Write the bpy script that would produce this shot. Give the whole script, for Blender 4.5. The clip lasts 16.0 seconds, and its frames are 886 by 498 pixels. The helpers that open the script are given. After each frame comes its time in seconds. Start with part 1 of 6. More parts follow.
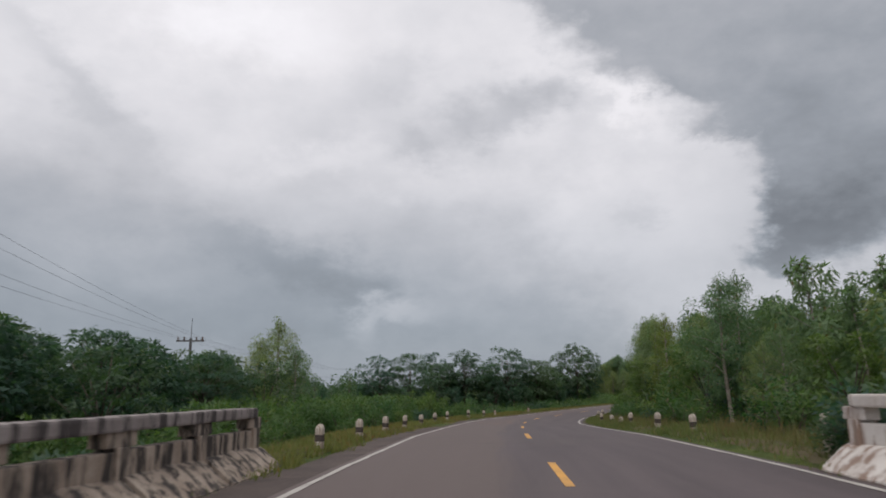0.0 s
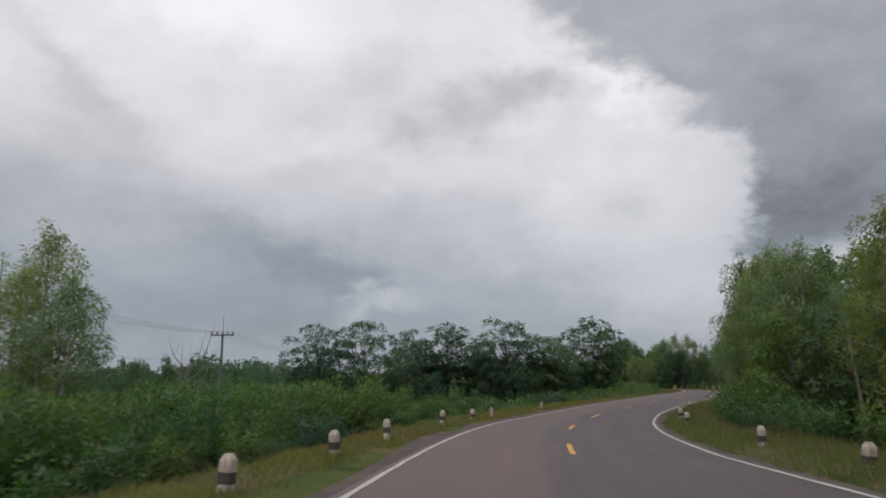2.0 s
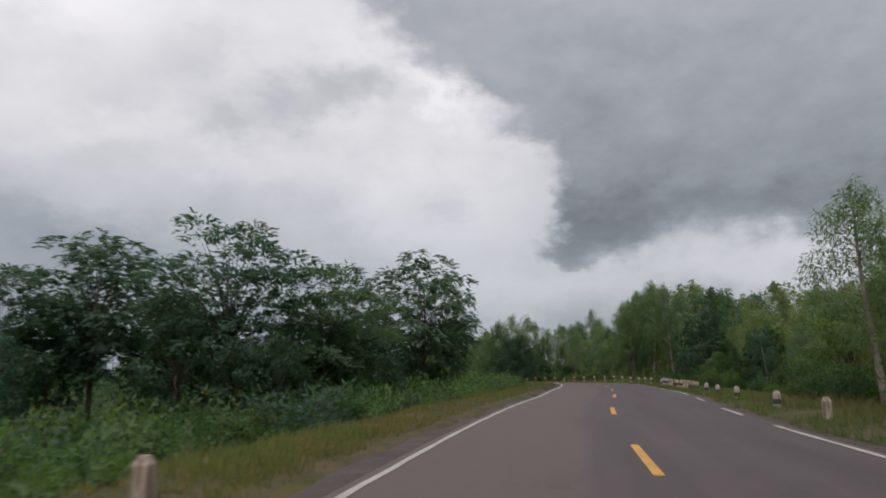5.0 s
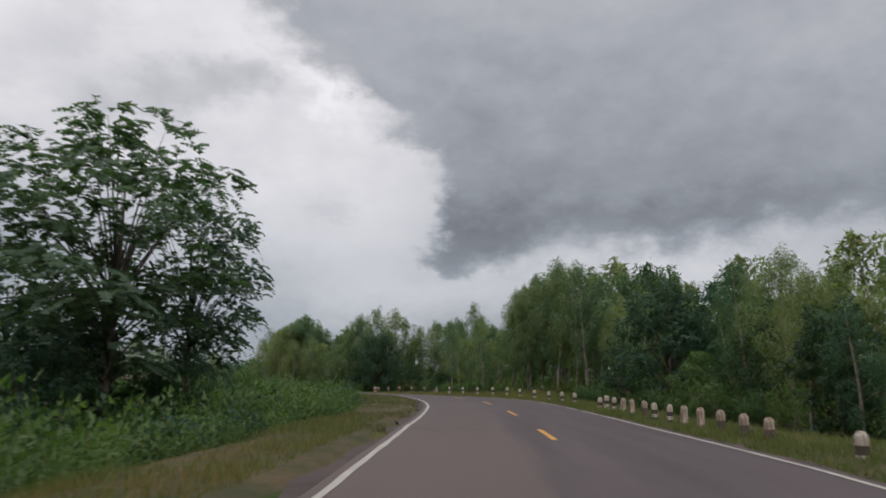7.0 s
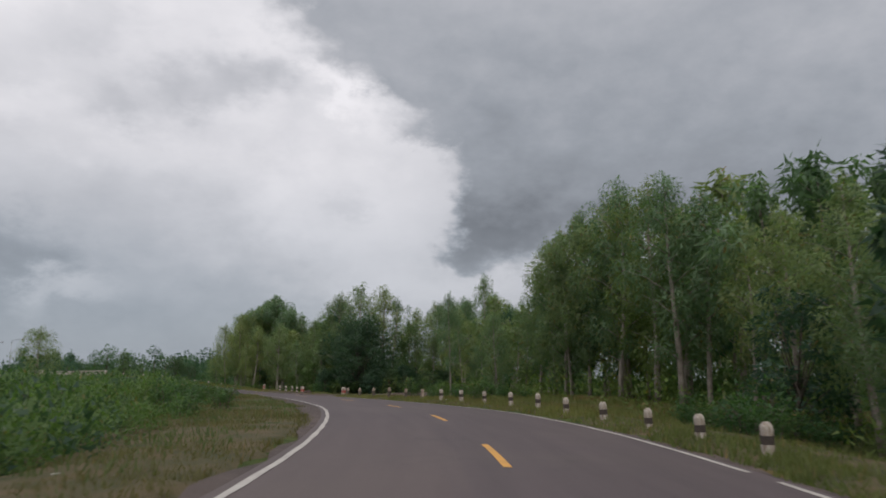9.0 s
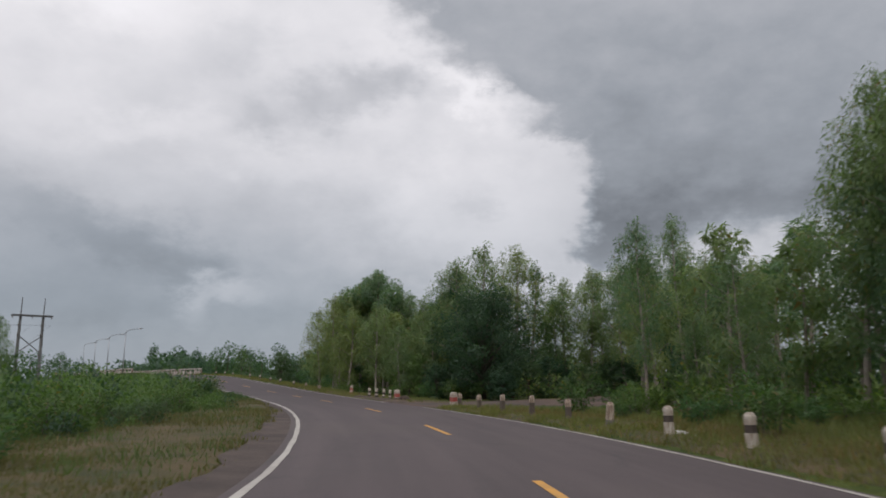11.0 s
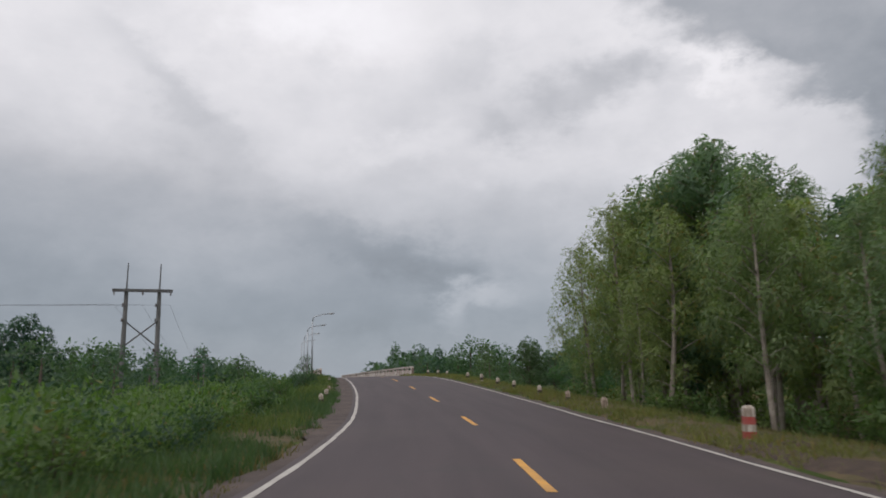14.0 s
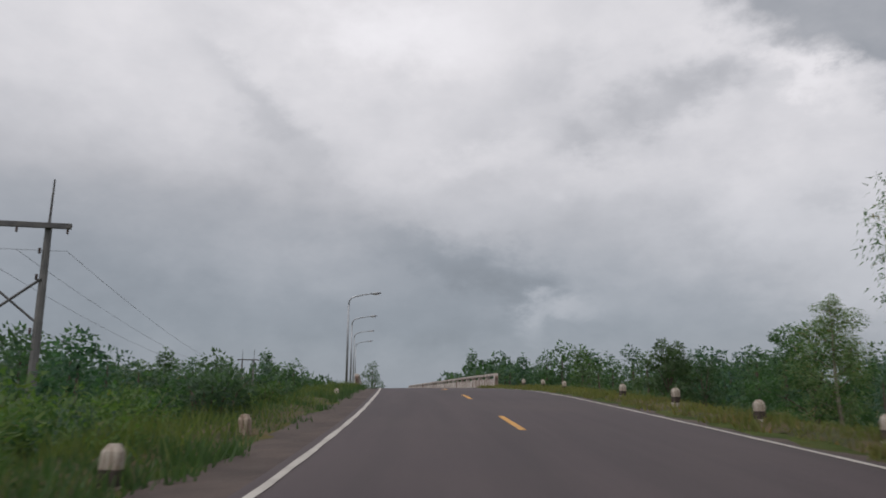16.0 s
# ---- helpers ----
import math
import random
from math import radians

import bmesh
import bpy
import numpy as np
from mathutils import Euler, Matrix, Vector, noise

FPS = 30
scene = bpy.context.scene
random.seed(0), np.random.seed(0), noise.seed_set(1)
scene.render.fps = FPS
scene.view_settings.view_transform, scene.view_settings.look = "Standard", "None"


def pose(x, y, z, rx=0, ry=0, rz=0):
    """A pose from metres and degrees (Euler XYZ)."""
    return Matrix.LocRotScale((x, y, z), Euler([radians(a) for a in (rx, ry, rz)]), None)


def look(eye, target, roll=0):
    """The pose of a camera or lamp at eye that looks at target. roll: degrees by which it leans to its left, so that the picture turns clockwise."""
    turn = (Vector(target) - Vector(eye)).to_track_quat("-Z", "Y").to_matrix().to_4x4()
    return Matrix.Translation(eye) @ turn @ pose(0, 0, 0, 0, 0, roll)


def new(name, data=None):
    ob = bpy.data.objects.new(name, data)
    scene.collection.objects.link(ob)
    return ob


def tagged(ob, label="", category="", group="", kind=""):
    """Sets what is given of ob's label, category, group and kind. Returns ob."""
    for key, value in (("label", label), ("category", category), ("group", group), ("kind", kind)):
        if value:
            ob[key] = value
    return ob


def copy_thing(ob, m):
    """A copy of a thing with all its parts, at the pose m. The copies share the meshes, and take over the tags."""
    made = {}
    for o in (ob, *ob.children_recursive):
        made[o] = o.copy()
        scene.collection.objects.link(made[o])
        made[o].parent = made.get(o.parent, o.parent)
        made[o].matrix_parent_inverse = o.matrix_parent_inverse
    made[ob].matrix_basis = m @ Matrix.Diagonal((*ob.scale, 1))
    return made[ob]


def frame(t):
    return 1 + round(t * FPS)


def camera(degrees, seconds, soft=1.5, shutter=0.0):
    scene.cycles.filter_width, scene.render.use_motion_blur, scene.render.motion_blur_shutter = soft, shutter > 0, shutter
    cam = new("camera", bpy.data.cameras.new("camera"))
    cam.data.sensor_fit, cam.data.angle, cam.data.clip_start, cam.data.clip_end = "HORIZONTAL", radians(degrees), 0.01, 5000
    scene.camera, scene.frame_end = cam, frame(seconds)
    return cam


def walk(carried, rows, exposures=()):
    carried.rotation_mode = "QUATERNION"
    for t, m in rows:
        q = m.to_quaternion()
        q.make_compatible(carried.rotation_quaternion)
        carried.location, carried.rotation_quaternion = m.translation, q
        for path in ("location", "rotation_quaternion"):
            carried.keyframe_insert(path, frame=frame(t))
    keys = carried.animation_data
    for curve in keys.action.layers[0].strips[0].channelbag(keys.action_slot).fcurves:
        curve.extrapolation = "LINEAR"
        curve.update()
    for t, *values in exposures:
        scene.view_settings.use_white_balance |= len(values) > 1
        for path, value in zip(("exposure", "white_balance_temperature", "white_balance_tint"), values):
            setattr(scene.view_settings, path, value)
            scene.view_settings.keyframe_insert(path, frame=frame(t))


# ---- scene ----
cam = camera(64.35, 16.0, soft=1.8, shutter=0.2)

# seconds, x, y, z, yaw to the left, pitch up, roll
DRIVE = [
    (0.0, 0.50, 0.36, 1.655, 4.74, 11.71, -0.33),
    (0.5, 0.31, 5.87, 1.704, 4.69, 11.71, -0.34),
    (1.0, 0.14, 11.50, 1.731, 4.61, 11.67, -0.25),
    (1.5, 0.02, 17.29, 1.691, 4.61, 11.56, -0.17),
    (2.0, -0.04, 23.25, 1.602, 4.03, 10.79, -0.29),
    (2.5, 0.02, 29.23, 1.485, 3.55, 10.35, -0.60),
    (3.0, 0.16, 35.24, 1.342, 1.88, 9.95, -0.87),
    (3.5, 0.51, 41.30, 1.248, -1.04, 9.75, -1.20),
    (4.0, 1.33, 47.38, 1.172, -4.11, 9.75, -1.47),
    (4.5, 2.55, 53.60, 1.098, -7.45, 9.87, -1.33),
    (5.0, 4.03, 59.71, 1.072, -10.85, 10.42, -1.04),
    (5.5, 5.76, 65.50, 1.129, -14.41, 10.70, -0.85),
    (6.0, 7.75, 70.94, 1.208, -17.18, 10.81, -0.67),
    (6.5, 9.93, 76.14, 1.288, -19.26, 10.81, -0.44),
    (7.0, 12.25, 81.23, 1.363, -20.60, 10.74, -0.16),
    (7.5, 14.67, 86.27, 1.427, -20.99, 10.62, 0.09),
    (8.0, 17.10, 91.41, 1.464, -20.93, 10.50, 0.11),
    (8.5, 19.43, 96.48, 1.477, -20.79, 10.54, 0.13),
    (9.0, 21.45, 101.49, 1.493, -19.24, 10.53, 0.03),
    (9.5, 23.22, 106.55, 1.530, -16.96, 10.48, -0.07),
    (10.0, 24.75, 111.75, 1.583, -14.27, 10.41, -0.14),
    (10.5, 26.02, 117.17, 1.615, -11.58, 10.26, -0.18),
    (11.0, 26.99, 122.89, 1.590, -8.37, 10.35, -0.16),
    (11.5, 27.66, 128.84, 1.584, -5.09, 10.56, -0.08),
    (12.0, 27.91, 134.93, 1.587, -1.69, 10.64, -0.14),
    (12.5, 27.85, 140.98, 1.611, 1.99, 10.77, -0.38),
    (13.0, 27.39, 146.94, 1.603, 5.77, 10.70, -0.90),
    (13.5, 26.53, 152.79, 1.613, 9.21, 10.56, -1.14),
    (14.0, 25.38, 158.51, 1.629, 11.90, 10.51, -1.22),
    (14.5, 24.08, 164.20, 1.617, 14.14, 10.53, -0.93),
    (15.0, 22.58, 169.89, 1.575, 15.74, 10.56, -0.43),
    (15.5, 20.93, 175.42, 1.626, 17.21, 10.85, -0.07),
    (16.0, 19.18, 180.87, 1.781, 18.33, 11.52, 0.17),
]
walk(cam, [(t, pose(x, y, z, 0, 0, yaw) @ pose(0, 0, 0, 90 + pitch) @ pose(0, 0, 0, 0, 0, roll))
           for t, x, y, z, yaw, pitch, roll in DRIVE],
     [(0.0, 0.0), (14.8, 0.0), (15.5, -0.05), (16.0, -0.12)])

# ---------------------------------------------------------------- light and sky
ELEV, AZIM = 58.0, 200.0
sun = new("sun", bpy.data.lights.new("sun", "SUN"))
sun.data.energy, sun.data.angle, sun.data.color = 1.1, radians(24), (1.0, 0.97, 0.93)
sun.matrix_world = look((0, 0, 60), (-math.sin(radians(AZIM)) * 60 / math.tan(radians(ELEV)),
                                     -math.cos(radians(AZIM)) * 60 / math.tan(radians(ELEV)), 0))
scene.view_settings.exposure = 0.0


class Nodes:
    """Short hands for wiring a node tree."""

    def __init__(self, tree):
        self.t = tree
        tree.nodes.clear()

    def n(self, kind, **inputs):
        node = self.t.nodes.new(kind)
        for k, v in inputs.items():
            self.put(node, k, v)
        return node

    def put(self, node, key, v):
        sock = node.inputs[int(key[1:])] if key[0] == "i" and key[1:].isdigit() else node.inputs[key.replace("_", " ")]
        if isinstance(v, bpy.types.NodeSocket):
            self.t.links.new(v, sock)
        else:
            sock.default_value = v

    def m(self, op, a, b=0.0, c=0.0, clamp=False):
        node = self.n("ShaderNodeMath", i0=a, i1=b, i2=c)
        node.operation, node.use_clamp = op, clamp
        return node.outputs[0]

    def ramp(self, x, stops):
        node = self.n("ShaderNodeValToRGB", i0=x)
        el = node.color_ramp.elements
        while len(el) < len(stops):
            el.new(0.5)
        for e, (p, c) in zip(el, stops):
            e.position = p
            e.color = (*c, 1) if isinstance(c, tuple) else (c, c, c, 1)
        return node.outputs[0]

    def noise(self, vec, scale, detail=4.0, rough=0.55, lac=2.0):
        node = self.n("ShaderNodeTexNoise", Vector=vec, Scale=scale, Detail=detail, Roughness=rough, Lacunarity=lac)
        return node.outputs["Fac"]

    def range(self, x, a, b, c=0.0, d=1.0, smooth=False):
        node = self.n("ShaderNodeMapRange", i0=x, i1=a, i2=b, i3=c, i4=d)
        node.interpolation_type = "SMOOTHSTEP" if smooth else "LINEAR"
        return node.outputs[0]

    def mix(self, f, a, b, blend="MIX"):
        node = self.t.nodes.new("ShaderNodeMix")
        node.data_type, node.blend_type = "RGBA", blend
        self.put(node, "i0", f)
        self.put(node, "i6", a)
        self.put(node, "i7", b)
        return node.outputs[2]


def overcast_world():
    w = bpy.data.worlds.new("overcast")
    scene.world = w
    w.use_nodes = True
    N = Nodes(w.node_tree)
    way = N.n("ShaderNodeTexCoord").outputs["Generated"]
    wide = N.n("ShaderNodeMapping", Vector=way, Scale=(1.0, 1.0, 1.6)).outputs[0]
    sep = N.n("ShaderNodeSeparateXYZ", Vector=way)
    deg = 180 / math.pi
    az0 = N.m("MULTIPLY_ADD", N.m("ARCTAN2", sep.outputs[0], sep.outputs[1]), deg, 0.7)
    el0 = N.m("MULTIPLY", N.m("ARCSINE", sep.outputs[2]), deg)
    shift = lambda x, y, z: N.n("ShaderNodeVectorMath", i0=wide, i1=(x, y, z)).outputs[0]
    n1, n2 = N.noise(wide, 4.5, 5, 0.55), N.noise(shift(7.3, 2.1, 4.4), 4.5, 5, 0.55)
    f1, f2 = N.noise(shift(1.7, 5.2, 0.3), 17.0, 5, 0.6), N.noise(shift(3.1, 0.4, 8.8), 17.0, 5, 0.6)
    warp = lambda x, n, k: N.m("ADD", x, N.m("MULTIPLY", N.m("SUBTRACT", n, 0.5), k))
    az, el = warp(warp(az0, n1, 6.0), f1, 6.0), warp(warp(el0, n2, 4.0), f2, 5.0)

    # brightness of the thin layer by height, then soft lighter and darker patches of cloud
    tone = N.ramp(N.m("DIVIDE", el0, 90.0, clamp=True),
                  [(0.0, 0.35), (0.05, 0.37), (0.10, 0.44), (0.16, 0.56), (0.22, 0.69), (0.30, 0.765), (0.45, 0.75), (1.0, 0.67)])
    patches = [  # azimuth, height, half widths, tilt, gain
        (-22, 28.5, 8, 3.2, 0, 0.15), (-33, 22, 6.5, 1.5, -38, -0.12), (-30, 14.5, 8, 3.5, 0, -0.07), (-46, 12, 14, 8, 0, -0.10),
        (-9, 24.5, 4, 2.6, 20, -0.10), (0.5, 22.8, 5, 2.1, 12, -0.17), (4.8, 23.6, 3, 1.9, 0, -0.12), (-6.3, 20, 2.4, 1.8, 0, -0.13),
        (-1.7, 20.6, 1.9, 2.2, 0, -0.08), (-16, 10.0, 9, 2.2, -14, -0.13), (-20, 6, 16, 3, 0, -0.06), (-9.5, 6.7, 2.8, 0.9, 10, 0.12),
        (-6.0, 7.2, 2.0, 1.1, 0, 0.09), (-11.2, 5.2, 1.3, 1.3, 0, 0.07), (11, 13, 9, 5.5, 0, 0.17), (12.1, 13.5, 2, 1.2, 20, -0.09),
        (17, 6.5, 9, 3, 0, 0.12), (38, 7.6, 14, 2.6, 0, 0.20), (11.5, 22.3, 4.0, 1.0, -35, 0.14), (-4, 16.5, 7, 1.8, 0, 0.07), (-14, 18.5, 5, 1.3, 10, 0.08)]
    for a, e, sa, se, tilt, gain in patches:
        c, s = math.cos(radians(tilt)), math.sin(radians(tilt))
        da, de = N.m("SUBTRACT", az, a), N.m("SUBTRACT", el, e)
        u = N.m("DIVIDE", N.m("ADD", N.m("MULTIPLY", da, c), N.m("MULTIPLY", de, s)), sa)
        v = N.m("DIVIDE", N.m("SUBTRACT", N.m("MULTIPLY", de, c), N.m("MULTIPLY", da, s)), se)
        q = N.m("ADD", N.m("MULTIPLY", u, u), N.m("MULTIPLY", v, v))
        tone = N.m("MULTIPLY_ADD", N.m("EXPONENT", N.m("MULTIPLY", N.m("POWER", q, 1.25), -1.0)), gain, tone)
    high = N.range(el0, 3.0, 20.0, 0.5, 1.0)
    tone = N.m("ADD", tone, N.m("MULTIPLY", N.m("MULTIPLY", N.m("SUBTRACT", n2, 0.5), 0.30), high))
    tone = N.m("ADD", tone, N.m("MULTIPLY", N.m("MULTIPLY", N.m("SUBTRACT", f1, 0.5), 0.10), high))

    # the heavy cloud bank: its ragged western rim and its flat base
    rim = N.ramp(N.m("DIVIDE", el, 40.0, clamp=True),
                 [(e / 40, (a + 20) / 60) for e, a in ((8.2, 24.5), (8.9, 22.6), (9.6, 21.0), (11, 20.2), (12.5, 20.7), (14.6, 20.7), (16.5, 20.9),
                                                       (18.2, 19.8), (19.4, 17.2), (21, 16.8), (22, 15.2), (23.3, 12.3), (25, 9.5), (27, 6.6),
                                                       (28.5, 5.0), (33, -3), (38, -14))])
    rim = N.m("MULTIPLY_ADD", rim, 60.0, -20.0)
    base = N.ramp(N.m("DIVIDE", az, 60.0, clamp=True),
                  [(a / 60, e / 40) for a, e in ((19, 9.0), (24, 8.6), (27, 9.7), (29.5, 11.4), (33, 11.5), (36, 11.0), (39, 10.4), (43.5, 10.6), (47, 11.1), (58, 11.5))])
    base = N.m("MULTIPLY", base, 40.0)
    soft = N.range(el0, 14.0, 27.0, 1.1, 2.6)            # the rim frays out higher up
    edge = N.m("DIVIDE", N.m("SUBTRACT", az, rim), soft)
    edge = N.m("ADD", edge, N.m("MULTIPLY", N.m("SUBTRACT", N.noise(shift(9.1, 3.3, 1.2), 30.0, 4, 0.55), 0.5), 1.7))
    bank = N.m("MULTIPLY", N.range(edge, -0.9, 1.6, smooth=True),
               N.range(N.m("SUBTRACT", el, base), -1.5, 2.0, smooth=True))
    bank = N.m("MULTIPLY", bank, N.range(az0, 75.0, 120.0, 1.0, 0.0, True))
    bank = N.m("MULTIPLY", bank, N.range(el0, 32.0, 55.0, 1.0, 0.0, True))
    grey = N.ramp(N.m("DIVIDE", el, 40.0, clamp=True), [(0.22, 0.23), (0.30, 0.215), (0.38, 0.30), (0.5, 0.35), (0.66, 0.42), (0.9, 0.48)])
    grey = N.m("ADD", grey, N.m("MULTIPLY", N.m("SUBTRACT", n1, 0.5), 0.28))
    grey = N.m("ADD", grey, N.m("MULTIPLY", N.m("SUBTRACT", f2, 0.5), 0.07))
    tone = N.m("ADD", N.m("MULTIPLY", tone, N.m("SUBTRACT", 1.0, bank)), N.m("MULTIPLY", grey, bank))

    tint = N.ramp(tone, [(0.15, (0.91, 0.97, 1.08)), (0.33, (0.92, 0.98, 1.09)), (0.5, (0.975, 0.985, 1.055)), (0.8, (1.005, 0.985, 1.025))])
    colour = N.mix(1.0, tint, N.n("ShaderNodeCombineXYZ", X=tone, Y=tone, Z=tone).outputs[0], "MULTIPLY")
    colour = N.mix(N.m("MULTIPLY", N.range(el0, 5.0, 17.0, 0.85, 0.0), N.range(az0, -5.0, 25.0, 1.0, 0.35)), colour,
                   N.mix(1.0, colour, (0.95, 1.0, 1.03, 1), "MULTIPLY"))      # rain-blue towards the western horizon
    colour = N.mix(N.range(el0, -6.0, 0.0, 0.0, 1.0), (0.10, 0.11, 0.08, 1), colour)
    # a little clear-sky light through the layer
    sky = N.n("ShaderNodeTexSky")
    sky.sky_type, sky.sun_disc, sky.sun_elevation, sky.sun_rotation = "NISHITA", False, radians(ELEV), radians(AZIM)
    thin = N.n("ShaderNodeBackground", Color=sky.outputs[0], Strength=0.004)
    layer = N.n("ShaderNodeBackground", Color=colour, Strength=1.0)
    both = N.n("ShaderNodeAddShader", i0=layer.outputs[0], i1=thin.outputs[0])
    N.n("ShaderNodeOutputWorld", Surface=both.outputs[0])


overcast_world()

# ---------------------------------------------------------------- materials


def material(name):
    m = bpy.data.materials.new(name)
    m.use_nodes = True
    return m, Nodes(m.node_tree)


def finish(N, colour, rough=0.8, bump=None, strength=0.3, dist=0.01, metal=0.0, spec=0.3):
    p = N.n("ShaderNodeBsdfPrincipled", Base_Color=colour, Roughness=rough, Metallic=metal)
    p.inputs["Specular IOR Level"].default_value = spec
    if bump is not None:
        b = N.n("ShaderNodeBump", Height=bump, Strength=strength, Distance=dist)
        N.put(p, "Normal", b.outputs[0])
    N.n("ShaderNodeOutputMaterial", Surface=p.outputs[0])


def worn(name, c1, c2, scale=3.0, fine=40.0, rough=0.85, strength=0.3, dist=0.01, stain=None, metal=0.0):
    """Two-scale mottled surface; stain: a darker colour that gathers in streaks."""
    m, N = material(name)
    pos = N.n("ShaderNodeTexCoord").outputs["Object"]
    a = N.noise(pos, scale, 5, 0.6)
    b = N.noise(pos, fine, 4, 0.6)
    col = N.mix(N.range(a, 0.35, 0.65), (*c1, 1), (*c2, 1))
    col = N.mix(0.35, col, N.mix(b, (0, 0, 0, 1), (1, 1, 1, 1)), "SOFT_LIGHT")
    if stain:
        run = N.n("ShaderNodeMapping", Vector=pos, Scale=(2.2, 2.2, 0.35)).outputs[0]
        s = N.noise(run, scale * 1.6, 6, 0.65)
        col = N.mix(N.range(s, 0.475, 0.575), col, (*stain, 1))
    finish(N, col, rough, b, strength, dist, metal)
    return m


def foliage(name, dark, light, dry=None, gloss=0.5):
    """Leaves: colour differs plant by plant and leaf by leaf; light comes through them."""
    m, N = material(name)
    leaf = N.n("ShaderNodeNewGeometry").outputs["Random Per Island"]
    plant = N.n("ShaderNodeObjectInfo").outputs["Random"]
    patch = N.noise(N.n("ShaderNodeTexCoord").outputs["Object"], 0.9, 3, 0.6)
    mixv = N.m("ADD", N.m("MULTIPLY", leaf, 0.30), N.m("MULTIPLY", plant, 0.38))
    mixv = N.m("ADD", mixv, N.range(patch, 0.36, 0.64, 0.0, 0.32))
    col = N.mix(mixv, (*dark, 1), (*light, 1))
    if dry:
        col = N.mix(N.range(leaf, 0.93, 0.98), col, (*dry, 1))
    hue = N.n("ShaderNodeCombineXYZ", X=N.range(plant, 0.0, 1.0, 0.84, 1.06), Y=1.0, Z=N.range(plant, 0.0, 1.0, 1.24, 0.92)).outputs[0]
    col = N.mix(1.0, col, hue, "MULTIPLY")
    p = N.n("ShaderNodeBsdfPrincipled", Base_Color=col, Roughness=gloss)
    p.inputs["Specular IOR Level"].default_value = 0.3
    tr = N.n("ShaderNodeBsdfTranslucent", Color=N.mix(1.0, col, (1.0, 1.2, 0.6, 1), "MULTIPLY"))
    N.n("ShaderNodeOutputMaterial", Surface=N.n("ShaderNodeMixShader", i0=0.48, i1=p.outputs[0], i2=tr.outputs[0]).outputs[0])
    return m


def asphalt_material():
    m, N = material("asphalt")
    pos = N.n("ShaderNodeTexCoord").outputs["Object"]
    uv = N.n("ShaderNodeUVMap", ).outputs[0]
    sep = N.n("ShaderNodeSeparateXYZ", Vector=uv)          # u: metres across, v: metres along
    long = N.n("ShaderNodeCombineXYZ", X=N.m("MULTIPLY", sep.outputs[0], 1.0), Y=N.m("MULTIPLY", sep.outputs[1], 0.06)).outputs[0]
    streak = N.noise(long, 1.6, 4, 0.6)
    big = N.noise(pos, 0.16, 4, 0.6)
    grain = N.noise(pos, 60.0, 3, 0.7)
    chip = N.noise(pos, 9.0, 4, 0.6)
    col = N.mix(N.range(streak, 0.3, 0.7), (0.074, 0.058, 0.060, 1), (0.106, 0.082, 0.084, 1))
    # the older, browner lane west of a ragged seam
    seam = N.m("ADD", sep.outputs[0], N.m("MULTIPLY", N.m("SUBTRACT", N.noise(long, 3.0, 5), 0.5), 0.9))
    col = N.mix(N.m('MULTIPLY', N.range(seam, -0.80, -0.55, 0.75, 0.0), N.range(sep.outputs[1], 84.0, 112.0, 1.0, 0.0)), col, (0.128, 0.096, 0.085, 1))
    col = N.mix(N.range(big, 0.52, 0.72, 0.0, 0.4), col, (0.125, 0.100, 0.090, 1))
    du, dv = N.m('DIVIDE', N.m('ADD', sep.outputs[0], 1.3), 1.5), N.m('DIVIDE', N.m('SUBTRACT', sep.outputs[1], 27.0), 5.5)
    spill = N.m('SUBTRACT', 1.15, N.m('ADD', N.m('MULTIPLY', du, du), N.m('MULTIPLY', dv, dv)))
    spill = N.m('MULTIPLY', N.range(spill, 0.0, 0.8), N.range(N.noise(long, 5.0, 5, 0.65), 0.50, 0.66, 0.0, 0.5))
    col = N.mix(spill, col, (0.21, 0.105, 0.07, 1))
    col = N.mix(N.range(sep.outputs[1], 128.0, 165.0, 0.0, 1.0), col, N.mix(1.0, col, (0.66, 0.63, 0.66, 1), "MULTIPLY"))
    crack = N.n("ShaderNodeTexVoronoi", Vector=N.n("ShaderNodeVectorMath", i0=pos, i1=N.n("ShaderNodeCombineXYZ", X=chip, Y=grain, Z=0.0).outputs[0]).outputs[0], Scale=0.55)
    crack.feature = "DISTANCE_TO_EDGE"
    few = N.range(N.noise(pos, 0.09, 2), 0.52, 0.58)
    col = N.mix(N.m("MULTIPLY", N.range(crack.outputs["Distance"], 0.0, 0.012, 0.8, 0.0), few), col, (0.045, 0.042, 0.042, 1))
    col = N.mix(0.5, col, N.mix(grain, (0.1, 0.1, 0.1, 1), (0.9, 0.9, 0.9, 1)), "SOFT_LIGHT")
    finish(N, col, 0.72, grain, 0.35, 0.004, 0.0, 0.35)
    return m


def ground_material():
    m, N = material("ground_grass")
    pos = N.n("ShaderNodeTexCoord").outputs["Object"]
    big, mid, fine = N.noise(pos, 0.12, 4), N.noise(pos, 1.1, 5, 0.65), N.noise(pos, 22.0, 4, 0.7)
    col = N.mix(N.range(mid, 0.35, 0.65), (0.035, 0.055, 0.016, 1), (0.085, 0.105, 0.03, 1))
    col = N.mix(N.range(big, 0.5, 0.66, 0.0, 0.75), col, (0.16, 0.105, 0.05, 1))
    col = N.mix(0.5, col, N.mix(fine, (0, 0, 0, 1), (1, 1, 1, 1)), "SOFT_LIGHT")
    finish(N, col, 0.95, fine, 0.6, 0.03, 0.0, 0.1)
    return m


